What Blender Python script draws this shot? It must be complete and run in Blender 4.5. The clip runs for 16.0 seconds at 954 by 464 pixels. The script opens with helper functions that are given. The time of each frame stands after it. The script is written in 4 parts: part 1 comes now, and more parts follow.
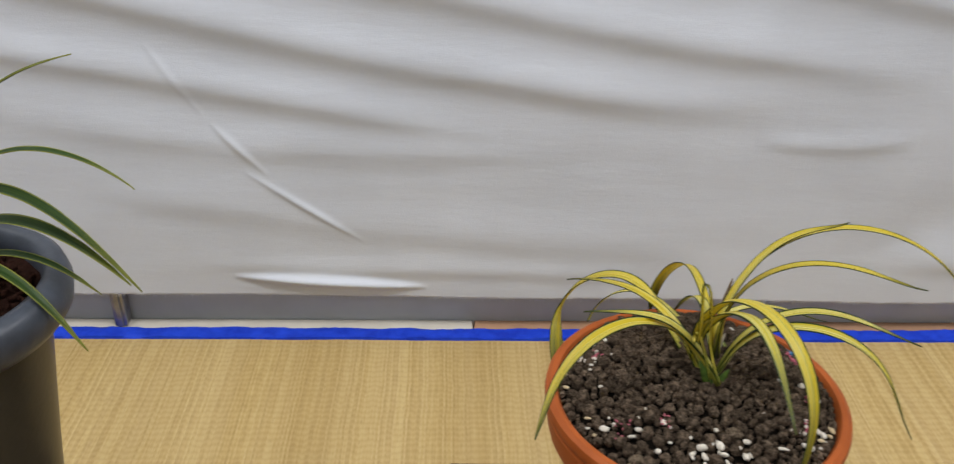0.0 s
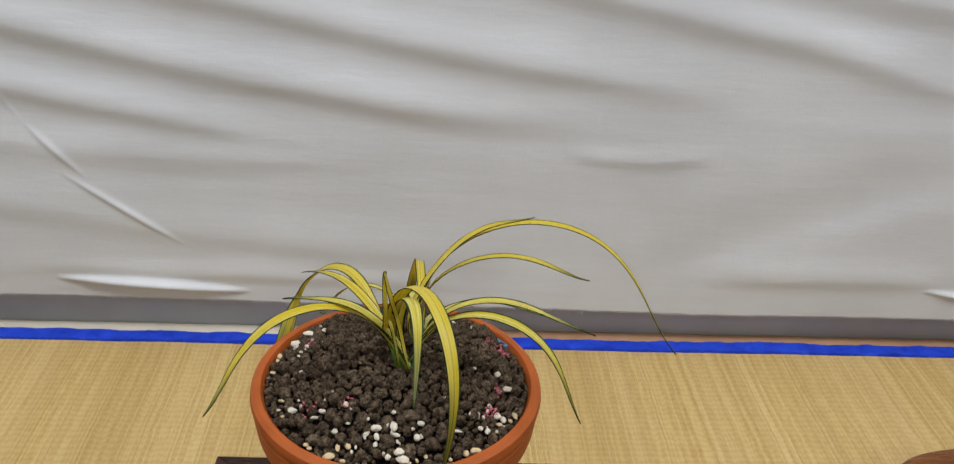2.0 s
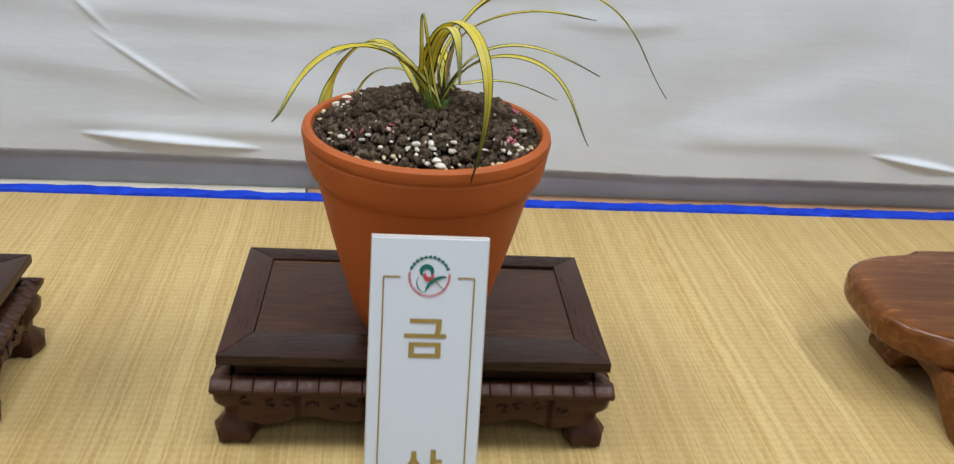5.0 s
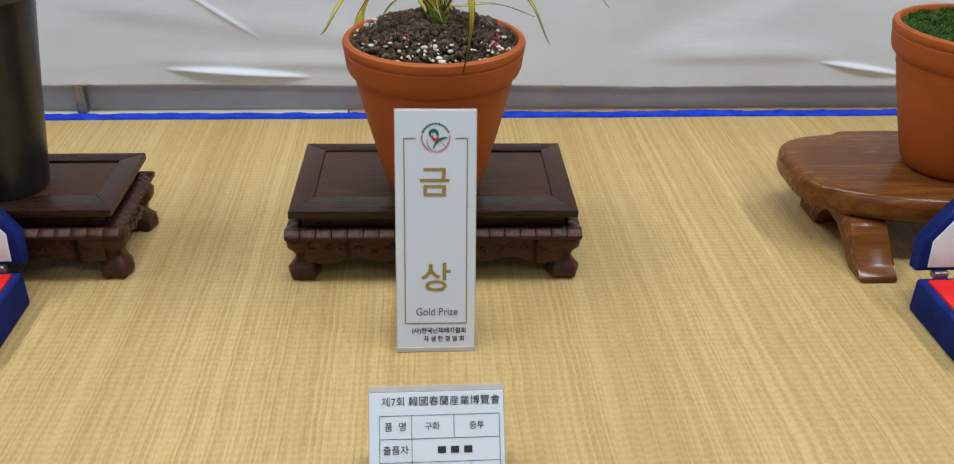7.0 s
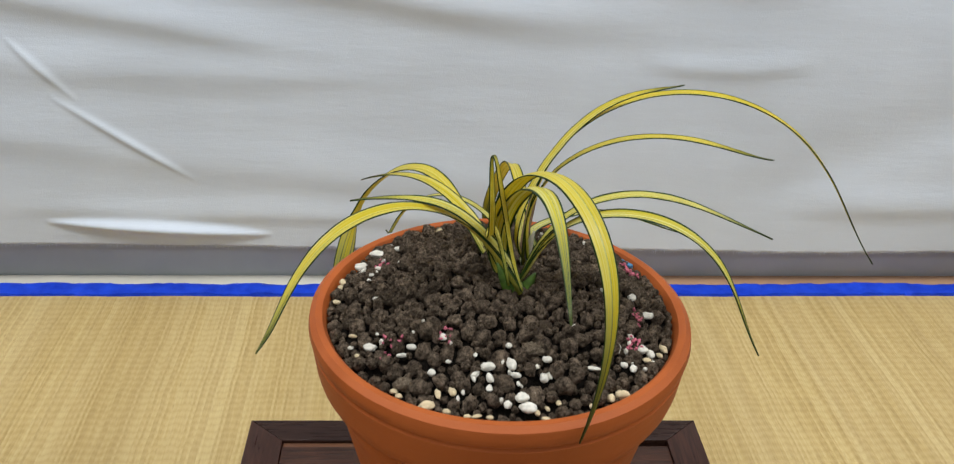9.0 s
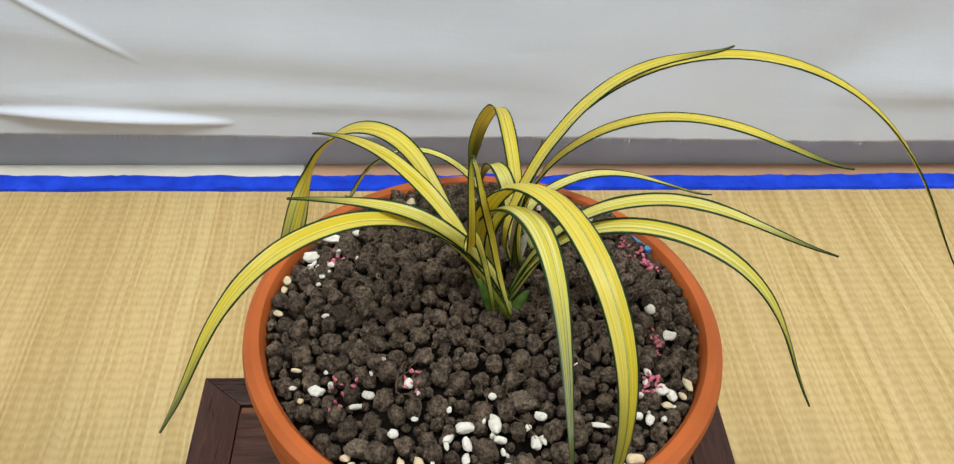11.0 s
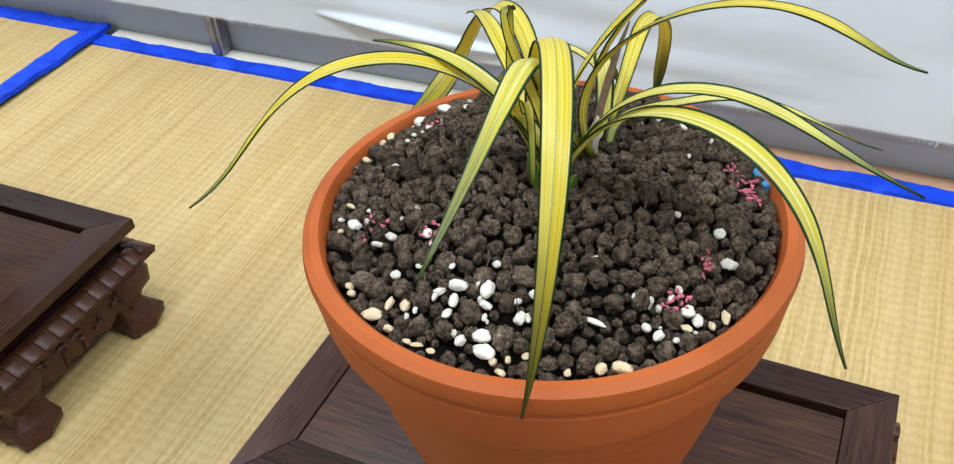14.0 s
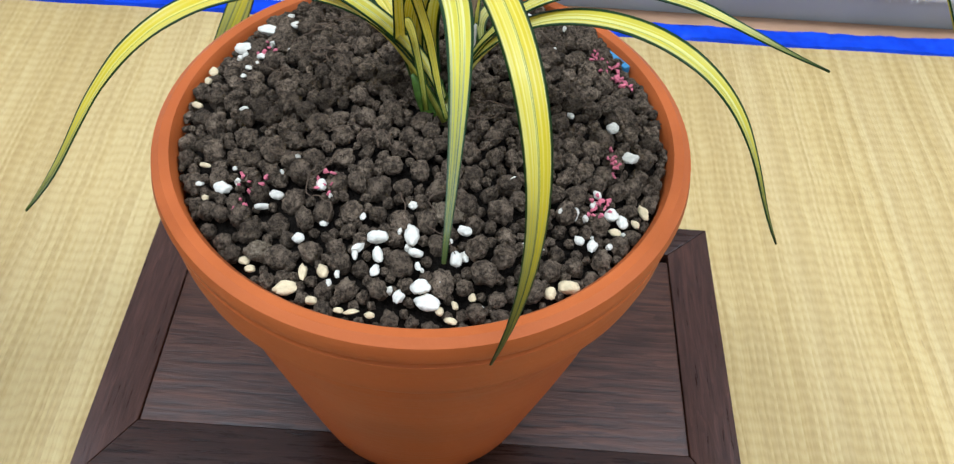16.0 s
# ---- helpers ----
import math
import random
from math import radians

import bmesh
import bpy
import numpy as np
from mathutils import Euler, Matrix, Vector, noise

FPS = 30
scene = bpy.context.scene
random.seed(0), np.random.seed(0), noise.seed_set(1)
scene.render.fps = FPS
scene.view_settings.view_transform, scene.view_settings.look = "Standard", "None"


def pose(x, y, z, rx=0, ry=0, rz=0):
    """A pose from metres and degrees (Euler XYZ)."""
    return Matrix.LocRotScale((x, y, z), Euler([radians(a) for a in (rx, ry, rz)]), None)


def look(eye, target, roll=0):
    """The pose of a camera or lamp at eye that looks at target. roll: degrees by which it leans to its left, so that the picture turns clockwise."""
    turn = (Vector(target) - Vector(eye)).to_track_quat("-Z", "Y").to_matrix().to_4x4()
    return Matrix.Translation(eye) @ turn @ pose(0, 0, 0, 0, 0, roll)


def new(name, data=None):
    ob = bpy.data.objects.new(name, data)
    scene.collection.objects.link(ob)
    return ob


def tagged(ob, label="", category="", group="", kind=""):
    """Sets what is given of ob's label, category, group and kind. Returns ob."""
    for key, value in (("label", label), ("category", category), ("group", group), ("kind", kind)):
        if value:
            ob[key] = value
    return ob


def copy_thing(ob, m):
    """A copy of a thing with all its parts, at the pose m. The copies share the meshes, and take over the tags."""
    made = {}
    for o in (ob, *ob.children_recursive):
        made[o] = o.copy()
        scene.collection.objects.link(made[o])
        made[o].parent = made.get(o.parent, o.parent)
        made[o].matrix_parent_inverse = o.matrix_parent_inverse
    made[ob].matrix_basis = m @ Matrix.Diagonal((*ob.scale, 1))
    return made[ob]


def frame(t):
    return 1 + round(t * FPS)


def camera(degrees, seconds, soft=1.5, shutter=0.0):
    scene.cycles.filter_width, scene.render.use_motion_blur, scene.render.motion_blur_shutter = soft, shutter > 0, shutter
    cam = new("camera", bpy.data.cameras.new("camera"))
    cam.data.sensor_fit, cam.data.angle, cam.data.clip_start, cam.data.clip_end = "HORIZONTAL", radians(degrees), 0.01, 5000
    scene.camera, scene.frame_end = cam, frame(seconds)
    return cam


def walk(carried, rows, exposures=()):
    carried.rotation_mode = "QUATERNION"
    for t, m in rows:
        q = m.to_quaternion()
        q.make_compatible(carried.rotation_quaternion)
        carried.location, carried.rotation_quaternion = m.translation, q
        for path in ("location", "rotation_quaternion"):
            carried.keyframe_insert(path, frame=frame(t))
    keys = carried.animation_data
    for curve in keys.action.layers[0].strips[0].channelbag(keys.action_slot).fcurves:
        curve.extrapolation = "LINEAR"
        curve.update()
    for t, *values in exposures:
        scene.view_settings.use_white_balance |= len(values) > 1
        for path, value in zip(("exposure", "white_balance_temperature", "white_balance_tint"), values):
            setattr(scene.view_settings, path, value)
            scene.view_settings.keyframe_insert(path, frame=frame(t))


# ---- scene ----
cam = camera(54.7, 16.0, 1.2, 0.15)
PATH = [
    (0, (-0.1578, -0.4656, 0.6407), (-0.1029, 1.2788, -0.3362), 1.31),
    (0.5, (-0.1064, -0.5174, 0.6724), (0.1072, 1.2243, -0.2872), 3.41),
    (1, (-0.0486, -0.5129, 0.6646), (0.1579, 1.2487, -0.2596), 3.75),
    (1.5, (-0.0046, -0.5250, 0.6470), (0.1770, 1.2659, -0.2246), 3.27),
    (2, (0.0140, -0.5052, 0.6384), (0.1322, 1.2663, -0.2823), 3.33),
    (2.5, (-0.0081, -0.4677, 0.5448), (0.0910, 1.1975, -0.5584), 4.55),
    (3, (-0.0531, -0.3812, 0.5089), (0.0602, 1.1877, -0.7263), 4.89),
    (3.5, (-0.0534, -0.3349, 0.5297), (0.1739, 1.2231, -0.7036), 6.83),
    (4, (-0.0576, -0.3367, 0.5302), (0.1875, 1.2323, -0.6856), 6.46),
    (4.5, (-0.0626, -0.4504, 0.4999), (0.1654, 1.2618, -0.5083), 5.89),
    (5, (-0.0363, -0.6785, 0.5107), (0.1774, 1.1005, -0.3780), 4.62),
    (5.2, (-0.0278, -0.7704, 0.5222), (0.1705, 1.0112, -0.3646), 4.20),
    (7.3, (-0.0147, -0.9532, 0.5574), (0.1055, 0.7878, -0.4195), 0.87),
    (7.5, (-0.0171, -0.9095, 0.5369), (0.1173, 0.8531, -0.3986), 0.97),
    (8, (-0.0337, -0.7315, 0.5267), (0.0801, 1.0336, -0.4067), 1.06),
    (8.5, (-0.0647, -0.5125, 0.5196), (0.0554, 1.2509, -0.4164), 1.03),
    (9, (-0.0448, -0.3931, 0.5227), (0.0944, 1.3552, -0.4387), 2.44),
    (11.5, (-0.0278, -0.2570, 0.5357), (0.1071, 1.2110, -0.8158), 3.04),
    (12, (-0.0290, -0.2544, 0.5310), (0.1429, 1.2042, -0.8265), 4.01),
    (12.5, (-0.0040, -0.2675, 0.5066), (0.1442, 1.2560, -0.7807), 3.77),
    (13, (0.0364, -0.2854, 0.4713), (-0.1301, 1.2612, -0.7858), 0.02),
    (13.5, (0.0803, -0.2788, 0.4786), (-0.4595, 1.1663, -0.7944), -3.32),
    (14, (0.0993, -0.2657, 0.4883), (-0.5803, 1.1111, -0.7933), -4.30),
    (14.5, (0.1348, -0.2904, 0.4766), (-0.6719, 0.9856, -0.8353), -4.51),
    (15, (0.1367, -0.2870, 0.4800), (-0.6729, 0.9565, -0.8610), -4.38),
    (15.5, (0.0868, -0.2727, 0.4827), (-0.3796, 1.0802, -0.9146), -0.93),
    (16, (0.0158, -0.2481, 0.4906), (0.0460, 1.0676, -1.0154), 4.30),
]
EXPOSURES = [
    (0, -0.62, 6850, 15), (1.5, -0.65, 6880, 15), (2.5, -0.48, 7350, 12), (3, -0.16, 7500, 11), (3.5, 0.01, 6560, 11), (4.5, -0.25, 6560, 11), (5, -0.29, 6560, 11), (7.5, -0.44, 6550, 11), (9, -0.41, 6500, 10), (11.5, -0.18, 6550, 10), (12.3, -0.21, 6550, 10), (13, -0.04, 6330, 10), (14.5, 0.08, 5950, 9), (16, 0.08, 5650, 8),
]
walk(cam, [(t, look(eye, target, roll)) for t, eye, target, roll in PATH], EXPOSURES)

# ---- world and light ----
world = bpy.data.worlds.new("world")
scene.world = world
world.use_nodes = True
world.node_tree.nodes["Background"].inputs["Color"].default_value = (0.80, 0.86, 1.0, 1)
world.node_tree.nodes["Background"].inputs["Strength"].default_value = 0.18


def area_lamp(x, y, z, sx, sy, watts, colour):
    data = bpy.data.lights.new("tube_or_fill_lamp", "AREA")
    data.shape, data.size, data.size_y, data.energy, data.color = "RECTANGLE", sx, sy, watts, colour
    ob = new("tube_or_fill_lamp", data)
    ob.matrix_world = pose(x, y, z)
    return ob


COOL = (0.925, 1.0, 1.065)
area_lamp(-1.35, -0.10, 2.1, 0.18, 1.3, 40.5, COOL)
area_lamp(1.35, -0.10, 2.1, 0.18, 1.3, 40.5, COOL)
area_lamp(0.0, -0.35, 2.1, 1.2, 0.30, 27, COOL)
# unseen fill lamp, added to brighten leaves and pots from the front
area_lamp(0.0, -2.1, 2.1, 2.4, 0.5, 25.5, COOL)


# ---- materials ----
class Mat:
    """A node material with short helpers."""

    def __init__(self, name, colour=(0.5, 0.5, 0.5), rough=0.5, metal=0.0, spec=0.5):
        self.m = bpy.data.materials.new(name)
        self.m.use_nodes = True
        self.t = self.m.node_tree
        self.b = self.t.nodes["Principled BSDF"]
        self.set("Base Color", (*colour, 1))
        self.set("Roughness", rough)
        self.set("Metallic", metal)
        self.set("Specular IOR Level", spec)

    def set(self, key, value):
        self.b.inputs[key].default_value = value

    def node(self, kind, **props):
        n = self.t.nodes.new(kind)
        for k, v in props.items():
            n.inputs[k.replace("_", " ")].default_value = v
        return n

    def link(self, a, b):
        self.t.links.new(a, b)

    def coords(self, scale=(1, 1, 1), which="Object", rot=(0, 0, 0)):
        c = self.t.nodes.new("ShaderNodeTexCoord")
        m = self.node("ShaderNodeMapping", Scale=scale, Rotation=rot)
        self.link(c.outputs[which], m.inputs["Vector"])
        return m.outputs["Vector"]

    def noise(self, vec, scale, detail=4.0, rough=0.55, distort=0.0):
        n = self.node("ShaderNodeTexNoise", Scale=scale, Detail=detail, Roughness=rough, Distortion=distort)
        self.link(vec, n.inputs["Vector"])
        return n.outputs["Fac"]

    def ramp(self, fac, stops):
        r = self.t.nodes.new("ShaderNodeValToRGB")
        e = r.color_ramp.elements
        while len(e) < len(stops):
            e.new(0.5)
        for el, (p, c) in zip(e, stops):
            el.position, el.color = p, (*c, 1)
        self.link(fac, r.inputs["Fac"])
        return r.outputs["Color"]

    def mix(self, fac, a, b, blend="MIX"):
        n = self.t.nodes.new("ShaderNodeMix")
        n.data_type, n.blend_type = "RGBA", blend
        for sock, v in ((n.inputs["Factor"], fac), (n.inputs["A"], a), (n.inputs["B"], b)):
            if isinstance(v, (int, float)):
                sock.default_value = v
            elif isinstance(v, tuple):
                sock.default_value = (*v, 1)
            else:
                self.link(v, sock)
        return n.outputs["Result"]

    def math(self, op, a, b=0.0, c=0.0):
        n = self.t.nodes.new("ShaderNodeMath")
        n.operation = op
        for i, v in enumerate((a, b, c)):
            if isinstance(v, (int, float)):
                n.inputs[i].default_value = v
            else:
                self.link(v, n.inputs[i])
        return n.outputs[0]

    def colour(self, sock):
        self.link(sock, self.b.inputs["Base Color"])

    def rough(self, sock):
        self.link(sock, self.b.inputs["Roughness"])

    def bump(self, height, strength, distance):
        prior = self.b.inputs["Normal"].links
        n = self.node("ShaderNodeBump", Strength=strength, Distance=distance)
        self.link(height, n.inputs["Height"])
        if prior:
            self.link(prior[0].from_socket, n.inputs["Normal"])
        self.link(n.outputs["Normal"], self.b.inputs["Normal"])

    def random(self):
        return self.t.nodes.new("ShaderNodeObjectInfo").outputs["Random"]

    def island(self):
        return self.t.nodes.new("ShaderNodeNewGeometry").outputs["Random Per Island"]


def terracotta():
    k = Mat("terracotta", rough=0.62, spec=0.25)
    v = k.coords()
    big, fine = k.noise(v, 14, 3), k.noise(v, 260, 5)
    streak = k.noise(k.coords((6, 6, 120)), 3, 2)
    c = k.ramp(big, [(0.3, (0.3162, 0.0668, 0.0106)), (0.7, (0.3952, 0.0917, 0.0170))])
    c = k.mix(k.math("MULTIPLY", streak, 0.25), c, (0.4371, 0.1113, 0.0255))
    c = k.mix(k.ramp(fine, [(0.62, (0, 0, 0)), (0.75, (0.3255, 0.3115, 0.2975))]), c, (0.3348, 0.0757, 0.0213))
    k.colour(c)
    k.rough(k.ramp(big, [(0.3, (0.5,) * 3), (0.7, (0.68,) * 3)]))
    k.bump(fine, 0.25, 0.0006)
    k.bump(streak, 0.25, 0.0008)
    return k.m


def dark_wood(name, low, high, rough, along=0, across=60, relief=0.35):
    k = Mat(name, rough=rough, spec=0.24)
    s = [across] * 3
    s[along] = across / 12
    v = k.coords(tuple(s))
    w = k.coords(tuple(a * 0.22 for a in s))
    grain, figure = k.noise(v, 7, 6, 0.65, 0.3), k.noise(w, 5, 3, 0.5, 1.6)
    c = k.ramp(grain, [(0.32, low), (0.68, high)])
    rings = k.math("FRACT", k.math("MULTIPLY", figure, 9.0))
    c = k.mix(k.math("MULTIPLY", rings, 0.45), c, tuple(a * 0.45 for a in low))
    tint = k.math("MULTIPLY", k.random(), 0.4)
    c = k.mix(tint, c, tuple(a * 0.6 for a in high))
    k.colour(c)
    k.rough(k.ramp(grain, [(0.3, (rough - 0.1,) * 3), (0.7, (rough + 0.12,) * 3)]))
    k.bump(grain, relief, 0.0008)
    return k.m


def straw():
    """Straws 2.1 mm wide that lie along y and pass over and under cross threads."""
    k = Mat("straw", rough=0.5, spec=0.3)
    sep = k.t.nodes.new("ShaderNodeSeparateXYZ")
    k.link(k.coords(), sep.inputs[0])
    wander = k.math("MULTIPLY", k.math("SUBTRACT", k.noise(k.coords((6, 14, 1)), 1.0, 2), 0.5), 0.006)
    col = k.math("DIVIDE", k.math("ADD", sep.outputs["X"], wander), 0.0021)
    cell = k.math("FLOOR", col)
    bulge = k.math("SINE", k.math("MULTIPLY", k.math("FRACT", col), math.pi))
    white = k.t.nodes.new("ShaderNodeTexWhiteNoise")
    white.noise_dimensions = "1D"
    k.link(cell, white.inputs["W"])
    tone = white.outputs["Value"]
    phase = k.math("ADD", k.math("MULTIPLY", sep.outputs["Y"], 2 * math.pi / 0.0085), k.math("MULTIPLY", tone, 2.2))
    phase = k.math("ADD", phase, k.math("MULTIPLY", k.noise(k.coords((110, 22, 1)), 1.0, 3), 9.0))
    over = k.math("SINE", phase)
    along = k.noise(k.coords((470, 45, 1)), 1.0, 2, 0.5)
    fleck = k.noise(k.coords((700, 60, 1)), 1.0, 1, 0.5)
    band = k.noise(k.coords((34, 0.7, 1)), 1.0, 3, 0.6)
    wide = k.noise(k.coords((8, 0.5, 1)), 1.0, 3, 0.6)
    blotch = k.noise(k.coords((1, 2.2, 1)), 6.0, 5, 0.6)
    mixed = k.math("ADD", k.math("MULTIPLY", tone, 0.42), k.math("MULTIPLY", along, 0.68))
    c = k.ramp(mixed, [(0.20, (0.341, 0.221, 0.073)), (0.55, (0.477, 0.330, 0.126)), (0.90, (0.568, 0.422, 0.192))])
    c = k.mix(k.ramp(fleck, [(0.66, (0, 0, 0)), (0.78, (0.5,) * 3)]), c, (0.204, 0.114, 0.038))
    c = k.mix(k.ramp(band, [(0.42, (0, 0, 0)), (0.68, (0.42,) * 3)]), c, (0.529, 0.389, 0.187))
    c = k.mix(k.ramp(wide, [(0.42, (0, 0, 0)), (0.66, (0.38,) * 3)]), c, (0.333, 0.212, 0.073))
    c = k.mix(k.ramp(blotch, [(0.45, (0, 0, 0)), (0.8, (0.22,) * 3)]), c, (0.348, 0.228, 0.074))
    # highlight painted in: paler where straws ride over the threads
    c = k.mix(k.ramp(over, [(0.0, (0, 0, 0)), (0.9, (0.13,) * 3)]), c, (0.590, 0.448, 0.225))
    # dips painted darker, for thread colour and the shade between straws
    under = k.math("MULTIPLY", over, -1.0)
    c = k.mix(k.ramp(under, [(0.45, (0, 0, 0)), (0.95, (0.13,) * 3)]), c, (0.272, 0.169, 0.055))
    k.colour(c)
    k.bump(k.math("MULTIPLY", bulge, k.math("ADD", 0.85, k.math("MULTIPLY", over, 0.15))), 0.22, 0.0007)
    k.bump(along, 0.3, 0.0007)
    return k.m


def fabric(name, low, high, scale, rough=0.9):
    k = Mat(name, rough=rough, spec=0.15)
    v = k.coords()
    c = k.ramp(k.noise(v, scale, 4), [(0.3, low), (0.7, high)])
    k.colour(c)
    k.bump(k.noise(v, 900, 2), 0.3, 0.0004)
    return k


def sheet():
    k = fabric("white_sheet", (0.590, 0.617, 0.660), (0.668, 0.697, 0.742), 5, 0.75)
    k.set("Subsurface Weight", 0.0)
    k.bump(k.noise(k.coords((3, 3, 14), rot=(0, 0.12, 0)), 3, 5, 0.6), 0.25, 0.004)
    return k.m


def grains(name, low, high):
    k = Mat(name, rough=0.95, spec=0.06)
    v = k.coords()
    n, f = k.noise(v, 560, 5, 0.7), k.noise(v, 1500, 4, 0.65)
    # hollows darker and tops paler: shade painted along the bump's noise
    c = k.ramp(n, [(0.38, low), (0.62, high)])
    c = k.mix(k.math("MULTIPLY", k.random(), 0.45), c, tuple(a * 0.6 for a in low))
    c = k.mix(k.math("MULTIPLY", k.island(), 0.55), c, tuple(a * 0.8 for a in low))
    # pores, their shade painted in as a darker colour
    c = k.mix(k.ramp(f, [(0.36, (0.70,) * 3), (0.46, (0, 0, 0))]), c, tuple(a * 0.25 for a in low))
    k.colour(c)
    k.bump(n, 1.0, 0.0026)
    k.bump(f, 1.0, 0.0012)
    return k.m


def leaf_material(name, yellow, pale, green, dark, edge):
    """Striped by the mesh's own UV: u across the blade, v from base to tip."""
    k = Mat(name, rough=0.36, spec=0.45)
    uv = k.t.nodes.new("ShaderNodeUVMap")
    sep = k.t.nodes.new("ShaderNodeSeparateXYZ")
    k.link(uv.outputs["UV"], sep.inputs[0])
    u, v = sep.outputs["X"], sep.outputs["Y"]
    mp = k.node("ShaderNodeMapping", Scale=(11, 0.8, 1))
    k.link(uv.outputs["UV"], mp.inputs["Vector"])
    rnd = k.random()
    shift = k.t.nodes.new("ShaderNodeCombineXYZ")
    k.link(k.math("MULTIPLY", rnd, 37.0), shift.inputs["X"])
    k.link(shift.outputs[0], mp.inputs["Location"])
    stripe = k.noise(mp.outputs["Vector"], 1.0, 2, 0.5)
    c = k.mix(k.ramp(stripe, [(0.42, (0, 0, 0)), (0.62, (1, 1, 1))]), yellow, pale)
    c = k.mix(k.ramp(stripe, [(0.68, (0, 0, 0)), (0.72, (0.5,) * 3)]), c, green)
    off = k.math("ABSOLUTE", k.math("SUBTRACT", u, 0.5))
    mid = k.math("LESS_THAN", off, 0.016)
    c = k.mix(k.math("MULTIPLY", mid, 0.55), c, green)
    wob = k.math("ADD", off, k.math("MULTIPLY", k.math("SUBTRACT", stripe, 0.5), 0.06))
    rim = k.ramp(wob, [(edge, (0, 0, 0)), (edge + 0.03, (1, 1, 1))])
    c = k.mix(rim, c, dark)
    tip = k.math("ADD", v, k.math("MULTIPLY", k.math("SUBTRACT", stripe, 0.5), 0.35))
    c = k.mix(k.ramp(tip, [(0.80, (0, 0, 0)), (0.97, (0.9,) * 3)]), c, dark)
    c = k.mix(k.ramp(tip, [(0.0, (0.7,) * 3), (0.12, (0, 0, 0))]), c, green)
    k.colour(c)
    k.bump(stripe, 0.25, 0.0006)
    glow = k.t.nodes.new("ShaderNodeBsdfTranslucent")
    k.link(c, glow.inputs["Color"])
    both = k.node("ShaderNodeMixShader", Fac=0.50)
    k.link(k.b.outputs[0], both.inputs[1])
    k.link(glow.outputs[0], both.inputs[2])
    k.link(both.outputs[0], k.t.nodes["Material Output"].inputs["Surface"])
    return k.m


def plain(name, colour, rough=0.5, spec=0.5, vary=0.12, scale=40, metal=0.0, relief=0.1):
    k = Mat(name, rough=rough, spec=spec, metal=metal)
    n = k.noise(k.coords(), scale, 4)
    k.colour(k.ramp(n, [(0.3, tuple(a * (1 - vary) for a in colour)), (0.7, tuple(min(1, a * (1 + vary)) for a in colour))]))
    if relief:
        k.bump(k.noise(k.coords(), scale * 8, 3), relief, 0.0008)
    return k.m


TERRACOTTA = terracotta()
ROSEWOOD_PANEL = dark_wood("rosewood_panel", (0.012, 0.0045, 0.0026), (0.118, 0.047, 0.027), 0.40, 0, 40, 0.6)
ROSEWOOD_PALE = dark_wood("rosewood_pale", (0.11, 0.045, 0.022), (0.20, 0.085, 0.042), 0.45)
ROSEWOOD_DARK = dark_wood("rosewood_dark", (0.014, 0.0055, 0.0035), (0.050, 0.020, 0.0125), 0.30)
ROSEWOOD_Y = dark_wood("rosewood_cross", (0.022, 0.0085, 0.005), (0.085, 0.034, 0.022), 0.34, 1)
CARVED = dark_wood("carved_rosewood", (0.022, 0.0075, 0.0042), (0.100, 0.036, 0.019), 0.36)
TEAK = dark_wood("teak", (0.120, 0.037, 0.008), (0.235, 0.084, 0.021), 0.22, 0, 13, 0.05)
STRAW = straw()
BLUE_TAPE = fabric("blue_tape", (0.008, 0.035, 0.42), (0.015, 0.065, 0.60), 60, 0.6).m
SHEET = sheet()
GREY_PANEL = plain("grey_panel", (0.50, 0.52, 0.515), 0.6, 0.3, 0.08, 12, relief=0.05)
CREAM = plain("cream_board", (0.72, 0.66, 0.55), 0.6, 0.3, 0.06, 20)
TAN = plain("tan_board", (0.50, 0.29, 0.17), 0.6, 0.3, 0.12, 20)
# much darker than the grains: shade of the gaps put into its colour
SHADED_SOIL = grains("shaded_soil", (0.012, 0.009, 0.0065), (0.034, 0.025, 0.018))
GRAIN = grains("lava_grain", (0.058, 0.041, 0.028), (0.395, 0.283, 0.192))
PALE_GRAIN = grains("pale_lava_grain", (0.16, 0.115, 0.075), (0.42, 0.32, 0.22))
PUMICE = plain("pumice", (0.68, 0.62, 0.52), 0.9, 0.2, 0.20, 420, relief=0.6)
TAN_STONE = plain("tan_pumice", (0.62, 0.48, 0.29), 0.9, 0.2, 0.25, 300, relief=0.6)
PINK = plain("pink_crumb", (0.52, 0.13, 0.17), 0.8, 0.3, 0.3, 400)
BLUE_BIT = plain("blue_tag", (0.05, 0.20, 0.36), 0.5, 0.4, 0.2, 100)
ROOTLET = plain("dry_root", (0.10, 0.065, 0.042), 0.9, 0.2, 0.3, 200)
LEAF = leaf_material("variegated_leaf", (0.72, 0.575, 0.022), (0.82, 0.73, 0.20), (0.10, 0.16, 0.012), (0.014, 0.045, 0.007), 0.415)
LEAF_CREAM = leaf_material("cream_margined_leaf", (0.70, 0.60, 0.06), (0.82, 0.78, 0.34), (0.085, 0.15, 0.016), (0.016, 0.052, 0.010), 0.375)
SHEATH = plain("leaf_sheath", (0.060, 0.115, 0.012), 0.45, 0.4, 0.5, 220)
